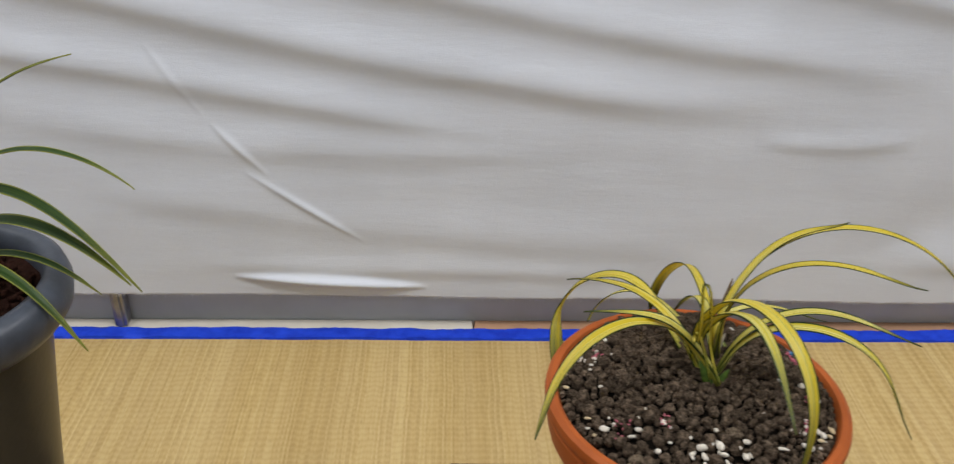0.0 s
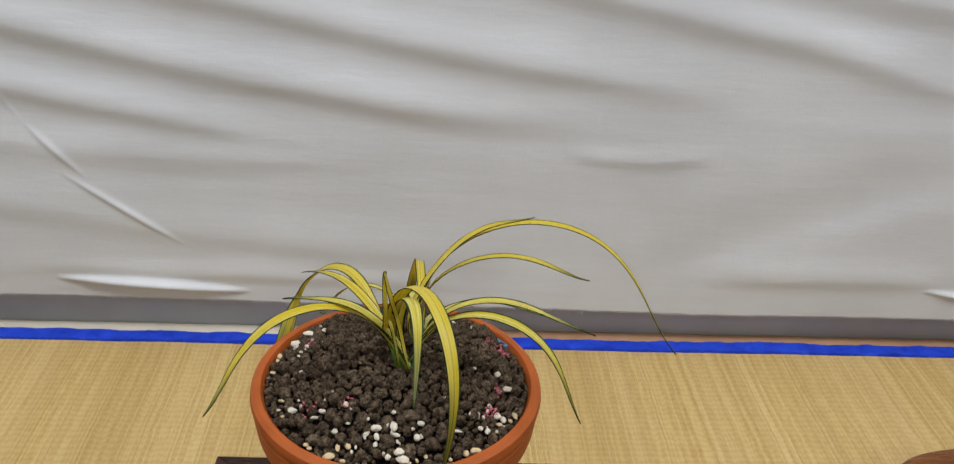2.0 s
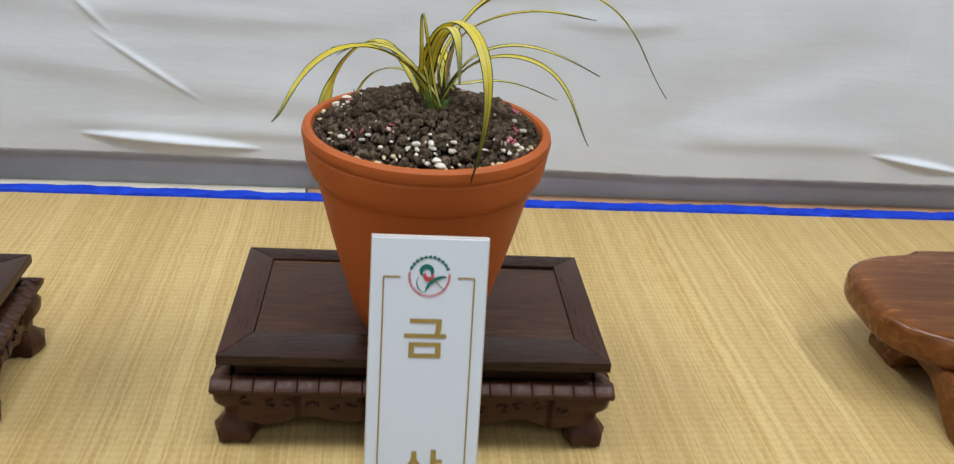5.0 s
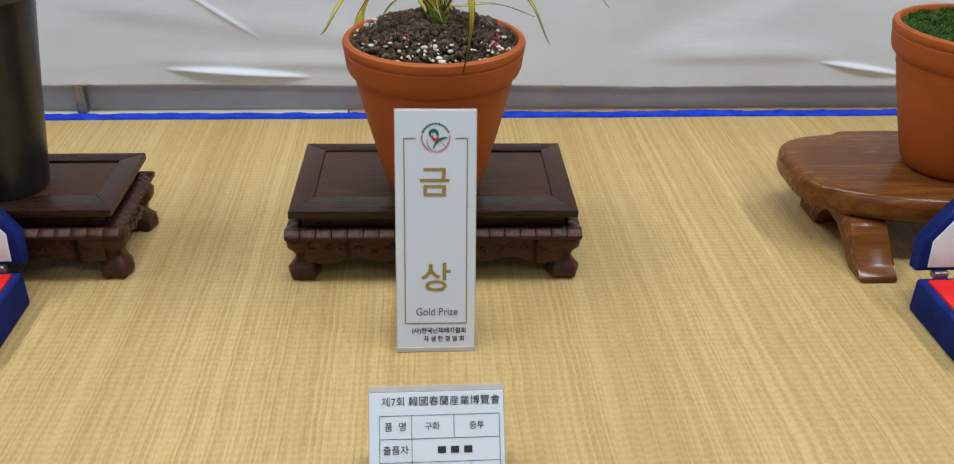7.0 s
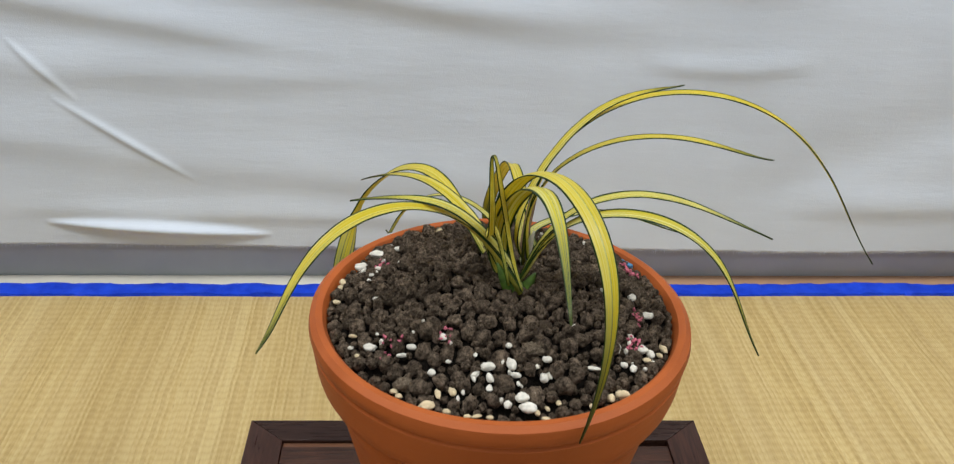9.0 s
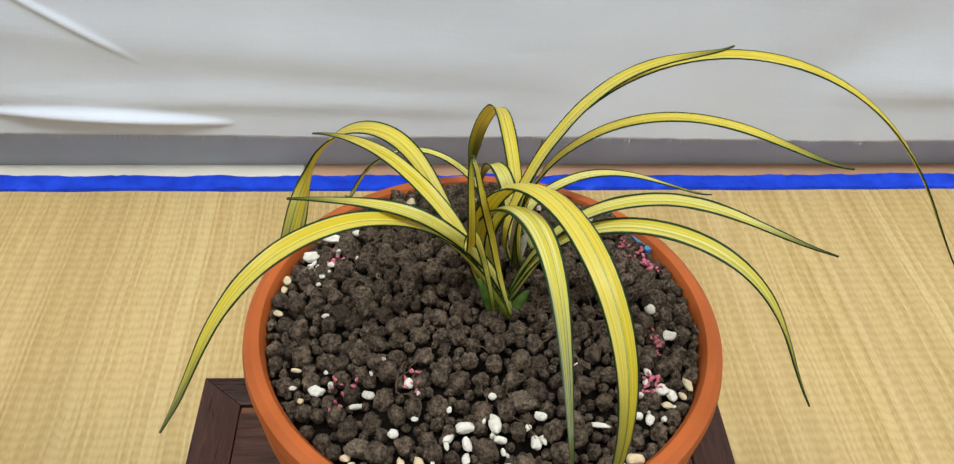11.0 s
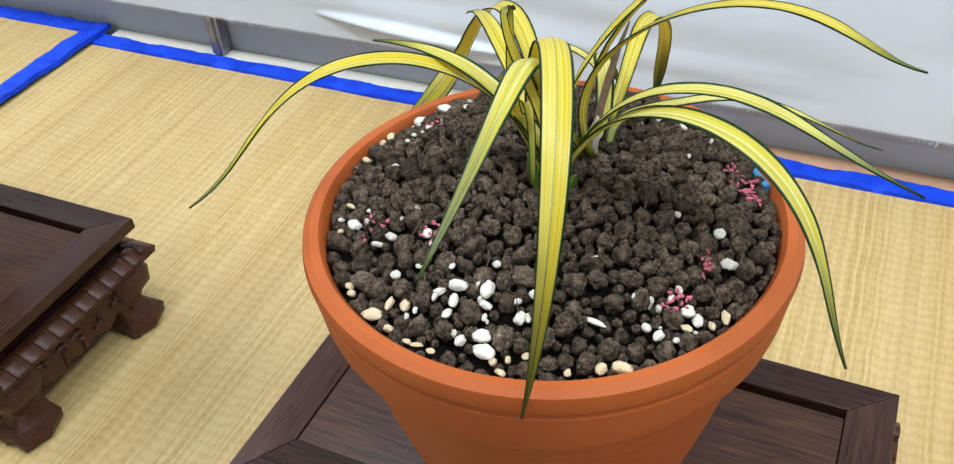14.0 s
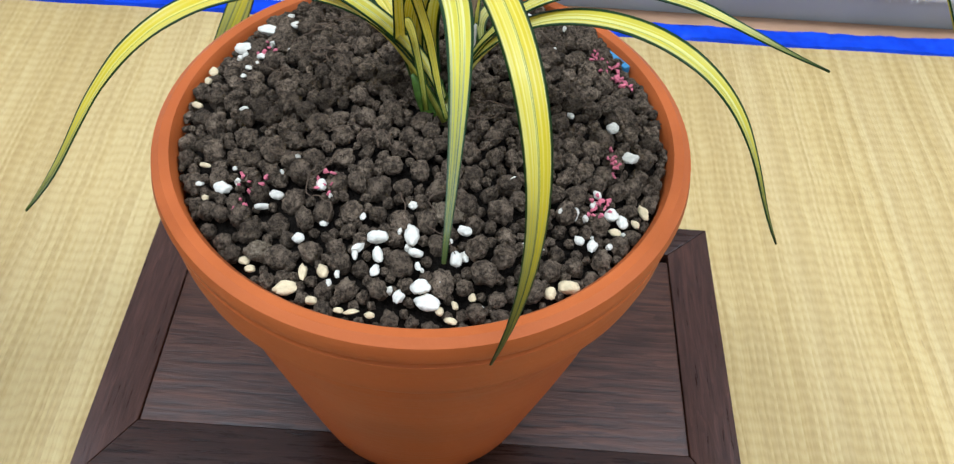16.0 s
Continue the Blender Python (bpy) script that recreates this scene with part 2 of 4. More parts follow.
LEAF_GREEN = leaf_material("green_margined_leaf", (0.035, 0.085, 0.014), (0.070, 0.13, 0.022), (0.018, 0.045, 0.010), (0.34, 0.36, 0.06), 0.40)
PALE_BRACT = plain("pale_bract", (0.50, 0.46, 0.36), 0.7, 0.3, 0.3, 160)
BRACT = plain("dry_bract", (0.20, 0.13, 0.075), 0.7, 0.3, 0.35, 160)
CARD = plain("card_face", (0.60, 0.645, 0.705), 0.22, 0.5, 0.015, 8, relief=0)
CARD_EDGE = plain("card_edge", (0.46, 0.42, 0.39), 0.5, 0.4, 0.1, 60)
GOLD = plain("gold_print", (0.30, 0.20, 0.045), 0.42, 0.5, 0.1, 90, relief=0)
GREY_INK = plain("grey_ink", (0.12, 0.11, 0.11), 0.6, 0.3, 0.05, 20, relief=0)
BLACK_INK = plain("black_ink", (0.025, 0.025, 0.027), 0.6, 0.3, 0.05, 20, relief=0)
RED_INK = plain("red_ink", (0.55, 0.06, 0.06), 0.6, 0.3, 0.05, 20, relief=0)
GREEN_INK = plain("green_ink", (0.008, 0.13, 0.10), 0.6, 0.3, 0.05, 20, relief=0)
BLACK_POT = plain("black_plastic", (0.012, 0.012, 0.013), 0.33, 0.5, 0.3, 30, relief=0.15)
SLATE_RIM = plain("slate_rim", (0.040, 0.047, 0.060), 0.42, 0.5, 0.3, 60, relief=0.2)
MOSS = plain("moss", (0.035, 0.075, 0.014), 0.95, 0.1, 0.5, 150, relief=0.8)
VELVET = fabric("blue_velvet", (0.004, 0.010, 0.075), (0.008, 0.020, 0.15), 40, 0.85).m
RED_LINING = fabric("red_lining", (0.55, 0.012, 0.012), (0.70, 0.022, 0.02), 30, 0.6).m
SATIN = fabric("white_satin", (0.62, 0.62, 0.66), (0.74, 0.74, 0.78), 30, 0.4).m
STEEL = plain("dull_steel", (0.30, 0.30, 0.31), 0.35, 0.5, 0.25, 60, metal=0.8)
HALL_WALL = plain("hall_wall", (0.50, 0.50, 0.50), 0.8, 0.2, 0.05, 2)
HALL_FLOOR = plain("hall_floor", (0.20, 0.19, 0.18), 0.6, 0.3, 0.1, 3)
TABLE_CLOTH = fabric("table_cloth", (0.10, 0.10, 0.12), (0.14, 0.14, 0.16), 10).m


# ---- mesh helpers ----
def part(name, bm, material, parent=None, label="", smooth=None, closed=True):
    """Links bm as one mesh object. smooth: the angle past which edges stay sharp."""
    me = bpy.data.meshes.new(name)
    if closed:
        bmesh.ops.recalc_face_normals(bm, faces=bm.faces[:])
    bm.to_mesh(me)
    bm.free()
    me.materials.append(material)
    if smooth is not None:
        me.shade_smooth()
        me.set_sharp_from_angle(angle=radians(smooth))
    ob = new(name, me)
    ob.parent = parent
    if label:
        tagged(ob, label)
    return ob


def empty(name, m, label, category, group="", kind=""):
    ob = new(name)
    ob.empty_display_size = 0.02
    ob.matrix_basis = m
    return tagged(ob, label, category, group, kind)


def box(bm, x0, x1, y0, y1, z0, z1, bevel=0.0, segments=2, m=None):
    r = bmesh.ops.create_cube(bm, size=1)
    vs = r["verts"]
    for v in vs:
        v.co = Vector(((x0 + x1) / 2 + v.co.x * (x1 - x0), (y0 + y1) / 2 + v.co.y * (y1 - y0), (z0 + z1) / 2 + v.co.z * (z1 - z0)))
    if m is not None:
        bmesh.ops.transform(bm, matrix=m, verts=vs)
    if bevel:
        es = list({e for v in vs for e in v.link_edges})
        bmesh.ops.bevel(bm, geom=es, offset=bevel, segments=segments, affect="EDGES", profile=0.5)
    return bm


def lathe(profile, n=96, wobble=0.0, cap_bottom=True):
    """Turns (r, z) pairs about z."""
    bm = bmesh.new()
    rings = []
    for r, z in profile:
        ring = []
        for i in range(n):
            a = 2 * math.pi * i / n
            rr = r * (1 + wobble * noise.noise(Vector((math.cos(a) * 1.5, math.sin(a) * 1.5, z * 20))))
            ring.append(bm.verts.new((rr * math.cos(a), rr * math.sin(a), z)))
        rings.append(ring)
    for a, b in zip(rings, rings[1:]):
        for i in range(n):
            bm.faces.new((a[i], a[(i + 1) % n], b[(i + 1) % n], b[i]))
    if cap_bottom:
        bm.faces.new(rings[0])
    return bm


def prism(outline, z0, z1, bevel=0.0, segments=2):
    """An upright prism over a plan outline."""
    bm = bmesh.new()
    low = [bm.verts.new((x, y, z0)) for x, y in outline]
    f = bm.faces.new(low)
    r = bmesh.ops.extrude_face_region(bm, geom=[f])
    for v in r["geom"]:
        if isinstance(v, bmesh.types.BMVert):
            v.co.z = z1
    if bevel:
        es = [e for e in bm.edges if abs(e.verts[0].co.z - e.verts[1].co.z) < 1e-6]
        bmesh.ops.bevel(bm, geom=es, offset=bevel, segments=segments, affect="EDGES", profile=0.5)
    return bm


def bezier(ctrl, n, reach=1.0):
    """n + 1 points on the Bezier curve over the control points; a reach past 1 runs on beyond its end."""
    out = []
    for i in range(n + 1):
        p = [Vector(c) for c in ctrl]
        t = reach * i / n
        while len(p) > 1:
            p = [a.lerp(b, t) for a, b in zip(p, p[1:])]
        out.append(p[0])
    return out


def blade(name, ctrl, width, material, parent, twist=0.0, vee=0.28, n=44, taper=0.52, base=0.5, label="", reach=1.0):
    """A strap leaf along a Bezier curve, channelled, tapered to its tip, with UV across and along."""
    pts = bezier(ctrl, n, reach)
    h = Vector(ctrl[-1]) - Vector(ctrl[0])
    h.z = 0
    if h.length < 0.012:
        h = Vector((0.4, -1, 0))
    side0 = Vector((0, 0, 1)).cross(h.normalized())
    bm = bmesh.new()
    uvl = bm.loops.layers.uv.new("UVMap")
    grid = []
    across = [-1, -0.82, -0.45, 0, 0.45, 0.82, 1]
    for i, p in enumerate(pts):
        v = i / n
        tan = (pts[min(i + 1, n)] - pts[max(i - 1, 0)]).normalized()
        side = (side0 - tan * side0.dot(tan)).normalized()
        side = Matrix.Rotation(twist * v, 3, tan) @ side
        up = tan.cross(side)
        if up.z < 0 and abs(tan.z) < 0.7:
            up = -up
        if i and up.dot(last_up) < 0:
            up = -up
        last_up = up
        w = width / 2 * min(1.0, base + (1 - base) * math.sin(min(1.0, v / 0.35) * math.pi / 2))
        w *= max(0.02, 1 - max(0.0, (v - taper) / (1.02 - taper)) ** 1.9)
        fold = vee * (1.0 + 1.6 * max(0.0, 1 - v / 0.2))
        row = []
        for s in across:
            edge = 0.00025 * noise.noise(Vector((v * 14, s * 3, ctrl[-1][0] * 90)))
            row.append((bm.verts.new(p + side * (w * s) + up * (w * fold * (abs(s) ** 1.3 - 0.8) + edge)), (s + 1) / 2, v))
        grid.append(row)
    for a, b in zip(grid, grid[1:]):
        for j in range(len(across) - 1):
            quad = (a[j], a[j + 1], b[j + 1], b[j])
            f = bm.faces.new([q[0] for q in quad])
            for loop, q in zip(f.loops, quad):
                loop[uvl].uv = (q[1], q[2])
    ob = part(name, bm, material, parent, label, smooth=60)
    mod = ob.modifiers.new("thickness", "SOLIDIFY")
    mod.thickness, mod.offset = 0.0005, 0
    return ob


def rock(radius, seed, subdiv=2, rough=0.34, stretch=(1, 1, 1)):
    bm = bmesh.new()
    bmesh.ops.create_icosphere(bm, subdivisions=subdiv, radius=1)
    for v in bm.verts:
        d = v.co.normalized()
        o = Vector((seed * 7.3, seed * 3.1, 0))
        k = 1 + rough * noise.noise(d * 1.4 + o) + rough * 0.6 * noise.noise(d * 3.2 + o) + rough * 0.50 * noise.noise(d * 6.5 + o) - rough * 0.42 * abs(noise.noise(d * 12.0 + o))
        v.co = Vector((d.x * stretch[0], d.y * stretch[1], d.z * stretch[2])) * (radius * k)
    return bm


def clod(radius, seed, subdiv=3, stretch=(1, 1, 1), blunt=0.55, rough=1.0):
    """A broken, blunt-edged grain: a ball cut by random planes and roughened."""
    rnd = random.Random(seed * 13 + 5)
    planes = []
    for _ in range(11):
        n = Vector((rnd.gauss(0, 1), rnd.gauss(0, 1), rnd.gauss(0, 1))).normalized()
        planes.append((n, rnd.uniform(0.72, 0.98)))
    bm = bmesh.new()
    bmesh.ops.create_icosphere(bm, subdivisions=subdiv, radius=1)
    o = Vector((seed * 7.3, seed * 3.1, 0))
    for v in bm.verts:
        d = v.co.normalized()
        cut = min([1.0] + [h / max(0.05, d.dot(n)) for n, h in planes])
        k = 1 + blunt * 1.4 * (cut - 1) + rough * (0.16 * noise.noise(d * 1.6 + o) + 0.20 * noise.noise(d * 3.6 + o) - 0.30 * abs(noise.noise(d * 6.0 + o)) + 0.14 * noise.noise(d * 11.0 + o))
        v.co = Vector((d.x * stretch[0], d.y * stretch[1], d.z * stretch[2])) * (radius * k)
    return bm


def scatter_mesh(name, template, places, material, parent):
    """One mesh of many moved copies of a template mesh. places: matrices."""
    co = np.array([v.co[:] for v in template.vertices])
    fa = np.array([p.vertices[:] for p in template.polygons])
    cs, fs = [], []
    for i, m in enumerate(places):
        a = np.array(m)
        cs.append(co @ a[:3, :3].T + a[:3, 3])
        fs.append(fa + i * len(co))
    me = bpy.data.meshes.new(name)
    me.from_pydata(np.concatenate(cs).tolist(), [], np.concatenate(fs).tolist())
    me.materials.append(material)
    me.shade_smooth()
    ob = new(name, me)
    ob.parent = parent
    return ob


def thread(points, radius, name, material, parent, label=""):
    c = bpy.data.curves.new(name, "CURVE")
    c.dimensions, c.bevel_depth, c.bevel_resolution = "3D", radius, 1
    s = c.splines.new("POLY")
    s.points.add(len(points) - 1)
    for p, q in zip(s.points, points):
        p.co = (*q, 1)
    tmp = bpy.data.objects.new(name, c)
    me = bpy.data.meshes.new_from_object(tmp)
    bpy.data.objects.remove(tmp)
    me.materials.clear()
    me.materials.append(material)
    ob = new(name, me)
    ob.parent = parent
    if label:
        tagged(ob, label)
    return ob


def lettering(name, text, size, x, y, material, parent, z=0.0003, sx=1.0, bold=0.0, align="CENTER"):
    """Flat print on a parent whose face lies in its own xy plane."""
    c = bpy.data.curves.new(name, "FONT")
    c.body, c.size, c.align_x, c.align_y, c.extrude, c.offset = text, size, align, "CENTER", 0.00005, bold
    tmp = bpy.data.objects.new(name, c)
    me = bpy.data.meshes.new_from_object(tmp)
    bpy.data.objects.remove(tmp)
    me.materials.clear()
    me.materials.append(material)
    ob = new(name, me)
    ob.parent = parent
    ob.matrix_basis = Matrix.Translation((x, y, z)) @ Matrix.Diagonal((sx, 1, 1, 1))
    return ob


def bar(name, x0, x1, y0, y1, material, parent, z=0.0003):
    bm = bmesh.new()
    box(bm, x0, x1, y0, y1, z - 0.00008, z + 0.00008)
    return part(name, bm, material, parent)


# ---- the hall, plain, round the table ----
def slab(name, material, label, category, *dims):
    bm = bmesh.new()
    box(bm, *dims)
    return tagged(part(name, bm, material), label, category, kind="structure")


slab("floor", HALL_FLOOR, "plain grey hall floor", "floor", -3, 3, -3, 1.0, -0.85, -0.75)
slab("ceiling", HALL_WALL, "plain pale hall ceiling", "ceiling", -3, 3, -3, 1.0, 2.2, 2.3)
slab("wall_south", HALL_WALL, "plain pale hall wall", "wall", -3, 3, -3.1, -3.0, -0.75, 2.2)
slab("wall_west", HALL_WALL, "plain pale hall wall", "wall", -3.1, -3, -3, 1.0, -0.75, 2.2)
slab("wall_east", HALL_WALL, "plain pale hall wall", "wall", 3, 3.1, -3, 1.0, -0.75, 2.2)
slab("wall_north", GREY_PANEL, "smooth grey partition panel behind the sheet", "partition", -3, 3, 0.4535, 0.50, -0.75, 2.2)

EDGE_Y, EDGE_Z, SEAM_X, FRONT_Y = 0.4335, 0.0036, -0.724, -0.64
table = empty("display_table", pose(0, 0, 0), "long display table covered with straw mats", "table")
bm = bmesh.new()
box(bm, -1.9, 1.9, FRONT_Y - 0.03, 0.4525, -0.04, -0.0065, 0.004)
part("tabletop", bm, TABLE_CLOTH, table)
for x in (-1.8, 0.0, 1.8):
    for y in (FRONT_Y + 0.03, 0.38):
        bm = bmesh.new()
        box(bm, x - 0.025, x + 0.025, y - 0.025, y + 0.025, -0.75, -0.04, 0.003)
        part("leg", bm, STEEL, table)
for x0, x1, mat, word in ((-0.70, -0.131, CREAM, "cream painted"), (-0.131, 1.9, TAN, "bare tan")):
    bm = bmesh.new()
    box(bm, x0 + 0.001, x1 - 0.001, 0.4342, 0.4530, -0.006, EDGE_Z + 0.001, 0.0015)
    tagged(part("ledge_board", bm, mat), word + " wooden ledge behind the mat", "board", kind="structure")


def mat_height(x, y):
    """The mat lies flat and curls up towards its rear edge."""
    t = max(0.0, min(1.0, (y - 0.10) / (EDGE_Y - 0.10)))
    return EDGE_Z * t ** 1.5 * 1.2 * (1 - t / 6) + 0.0009 * noise.noise(Vector((x * 5, y * 4, 3))) * max(0.0, min(1.0, (y - 0.16) / 0.1))


def straw_mat(x0, x1, nx, ny, rear, lift=0.0):
    bm = bmesh.new()
    grid = [[bm.verts.new((x0 + (x1 - x0) * i / nx, FRONT_Y + (rear - FRONT_Y) * j / ny, 0)) for i in range(nx + 1)] for j in range(ny + 1)]
    for row in grid:
        for v in row:
            v.co.z = mat_height(v.co.x, min(v.co.y, EDGE_Y)) + lift
    for a, b in zip(grid, grid[1:]):
        for i in range(nx):
            bm.faces.new((a[i], a[i + 1], b[i + 1], b[i]))
    ob = empty("straw_mat", pose(0, 0, 0), "woven straw mat with a blue cloth border", "mat", "straw mats")
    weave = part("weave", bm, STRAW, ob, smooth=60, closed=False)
    mod = weave.modifiers.new("thickness", "SOLIDIFY")
    mod.thickness, mod.offset = 0.004, -1
    return ob


def border(parent, points, width, across, seed):
    """A wrinkled cloth tape of real thickness along a line of points."""
    bm = bmesh.new()
    rows = []
    for i, p in enumerate(points):
        p = Vector(p)
        row = []
        for s in (-1, -0.9, -0.4, 0, 0.4, 0.9, 1):
            q = p + Vector(across) * (width / 2 * s)
            q += Vector(across) * (0.0011 * noise.noise(Vector((p.x * 16 + seed, p.y * 16, s * 0.4))))
            lift = 0.0030 if abs(s) < 0.95 else -0.002
            q.z = p.z + mat_height(q.x, min(q.y, EDGE_Y)) + lift + 0.0022 * noise.noise(Vector((p.x * 42 + seed, p.y * 42, s * 0.5))) + 0.0011 * noise.noise(Vector((p.x * 150, p.y * 150, s + seed)))
            row.append(bm.verts.new(q))
        rows.append(row)
    for a, b in zip(rows, rows[1:]):
        for j in range(6):
            bm.faces.new((a[j], a[j + 1], b[j + 1], b[j]))
    return part("border_tape", bm, BLUE_TAPE, parent, "wrinkled blue cloth tape", smooth=70, closed=False)


mat_main = straw_mat(SEAM_X - 0.05, 1.7, 220, 90, EDGE_Y)
border(mat_main, [(SEAM_X - 0.03 + i * 0.004, EDGE_Y - 0.0105, 0) for i in range(619)], 0.021, (0, 1, 0), 1)
mat_left = straw_mat(-1.85, SEAM_X + 0.010, 100, 90, EDGE_Y + 0.012, 0.0055)
border(mat_left, [(-1.84 + i * 0.004, EDGE_Y + 0.002, 0.0055) for i in range(285)], 0.022, (0, 1, 0), 5)
border(mat_left, [(SEAM_X + 0.006, FRONT_Y + i * 0.005, 0.0055) for i in range(218)], 0.027, (1, 0, 0), 6)


# ---- white sheet hung on the partition ----
HEM = 0.0515


def ridge(x, z, a, b, width, height):
    """A crease from a to b that tapers at both ends."""
    ax, az = a
    dx, dz = b[0] - ax, b[1] - az
    ll = dx * dx + dz * dz
    t = ((x - ax) * dx + (z - az) * dz) / ll
    if t < -0.05 or t > 1.05:
        return 0.0
    d = ((x - ax) * dz - (z - az) * dx) / math.sqrt(ll)
    env = max(0.0, math.sin(math.pi * max(0.0, min(1.0, t)))) ** 0.8
    return height * env * math.exp(-(d / (width * (0.25 + 0.75 * env))) ** 2)


FOLDS = []


def add_fold(height, width, *line):
    FOLDS.append((height, width, line))


add_fold(0.006, 0.021, (-0.784, 0.474), (-0.406, 0.383), (-0.175, 0.339), (0.058, 0.308), (0.206, 0.3))
add_fold(0.0048, 0.018, (-0.834, 0.394), (-0.418, 0.319), (-0.294, 0.299), (-0.184, 0.281), (-0.104, 0.272))
add_fold(0.0058, 0.022, (-0.534, 0.494), (-0.248, 0.433), (-0.059, 0.395), (0.095, 0.37), (0.346, 0.334))
add_fold(0.005, 0.022, (-0.084, 0.504), (0.219, 0.436), (0.42, 0.397), (0.563, 0.36), (0.656, 0.339))
add_fold(0.0026, 0.02, (-0.684, 0.294), (-0.379, 0.25), (-0.095, 0.247), (-0.014, 0.244))
add_fold(0.0022, 0.022, (-0.604, 0.209), (-0.261, 0.159), (-0.015, 0.136), (0.136, 0.129))
add_fold(0.0016, 0.01, (0.166, 0.264), (0.216, 0.259), (0.272, 0.258), (0.346, 0.266))
add_fold(-0.003, 0.034, (0.266, 0.124), (0.356, 0.154), (0.476, 0.194), (0.636, 0.254))
add_fold(0.0028, 0.016, (0.346, 0.116), (0.436, 0.116), (0.536, 0.12), (0.656, 0.114))
add_fold(0.002, 0.012, (-0.454, 0.109), (-0.284, 0.104), (-0.084, 0.102), (0.096, 0.098))
add_fold(0.0045, 0.024, (-1.584, 0.624), (-0.884, 0.554), (-0.284, 0.504), (0.316, 0.474), (1.216, 0.364))
add_fold(0.005, 0.028, (-1.484, 0.754), (-0.584, 0.664), (0.116, 0.584), (0.816, 0.504), (1.516, 0.424))
add_fold(0.005, 0.03, (-1.484, 0.904), (-0.484, 0.804), (0.316, 0.724), (1.516, 0.604))


def fold(x, z, height, width, line):
    if x <= line[0][0] or x >= line[-1][0]:
        return 0.0
    for (xa, za), (xb, zb) in zip(line, line[1:]):
        if x <= xb:
            t = (x - xa) / (xb - xa)
            axis = za + (zb - za) * t
            break
    u = (x - line[0][0]) / (line[-1][0] - line[0][0])
    env = min(1.0, math.sin(math.pi * u) * 1.5)
    d = (z - axis + 0.004 * noise.noise(Vector((x * 6, height * 900, 0)))) / width
    if abs(d) > 3:
        return 0.0
    # steeper below the crest than above it
    return height * env * math.exp(-d * d * (1.5 if d < 0 else 0.7))


def sheet_depth(x, z):
    y = 0.0045 * noise.noise(Vector((x * 2.2, z * 4.0, 8.0))) + 0.0008 * noise.noise(Vector((x * 9.0, z * 22.0, 3.0)))
    for height, width, line in FOLDS:
        y -= fold(x, z, height, width, line)
    y -= ridge(x, z, (-0.413, 0.280), (-0.355, 0.219), 0.0034, 0.0020)
    y -= ridge(x, z, (-0.472, 0.365), (-0.416, 0.283), 0.0040, 0.0009)
    y -= ridge(x, z, (-0.382, 0.225), (-0.254, 0.140), 0.0030, 0.0028)
    y -= ridge(x, z, (-0.405, 0.0945), (-0.185, 0.0810), 0.0060, 0.009)
    y -= ridge(x, z, (0.620, 0.104), (0.77, 0.081), 0.0045, 0.006)
    return y


def hung_sheet():
    xs = [-1.75 + i * 0.025 for i in range(40)] + [-0.75 + i * 0.00225 for i in range(712)] + [0.86 + i * 0.0247 for i in range(37)]
    fs = [i / 190 * 0.41 for i in range(190)] + [0.41 + i * 0.0388 for i in range(21)]
    nx = len(xs) - 1
    bm = bmesh.new()
    grid = []
    for f in fs:
        row = []
        for x in xs:
            hem = HEM - 0.006 * max(-0.8, min(0.4, x)) + 0.0022 * noise.noise(Vector((x * 4, 0, 0))) + 0.0010 * noise.noise(Vector((x * 60, 2, 0)))
            z = hem + f
            row.append(bm.verts.new((x, 0.4283 + 0.035 * z + sheet_depth(x, z + 0.0153), z)))
        grid.append(row)
    for a, b in zip(grid, grid[1:]):
        for i in range(nx):
            bm.faces.new((a[i], a[i + 1], b[i + 1], b[i]))
    ob = empty("hung_sheet", pose(0, 0, 0), "creased white cotton sheet with a frayed hem hung on the partition", "sheet")
    cloth = part("cloth", bm, SHEET, ob, smooth=80)
    mod = cloth.modifiers.new("thickness", "SOLIDIFY")
    mod.thickness, mod.offset = 0.0006, 0
    bm = bmesh.new()
    rnd = random.Random(4)
    x = -1.2
    while x < 1.3:
        w, l = rnd.uniform(0.0004, 0.0009), rnd.uniform(0.001, 0.0040)
        y = 0.4280 + 0.035 * HEM + sheet_depth(x, HEM + 0.0153)
        top = HEM - 0.006 * max(-0.8, min(0.4, x)) + 0.0022 * noise.noise(Vector((x * 4, 0, 0))) + 0.002
        dx, dy = rnd.uniform(-0.0014, 0.0014), rnd.uniform(-0.001, 0.001)
        v = [bm.verts.new(q) for q in ((x, y, top), (x + w, y, top), (x + w * 0.6 + dx, y + dy, top - 0.002 - l), (x + dx, y + dy, top - 0.002 - l))]
        bm.faces.new(v)
        x += rnd.uniform(0.0012, 0.0032)
    fr = part("frayed_hem", bm, SHEET, ob, "loose white threads")
    tagged(fr, kind="stuff")
    return ob


hung_sheet()

clip = empty("steel_bracket", pose(-0.545, 0.4425, 0), "dull steel bracket on the grey partition", "bracket")
bm = bmesh.new()
box(bm, -0.0075, 0.0075, -0.008, 0.010, EDGE_Z + 0.002, 0.057, 0.002)
part("body", bm, STEEL, clip)
bm = bmesh.new()
box(bm, -0.0035, 0.0035, -0.0105, -0.006, EDGE_Z + 0.004, 0.055, 0.0012)
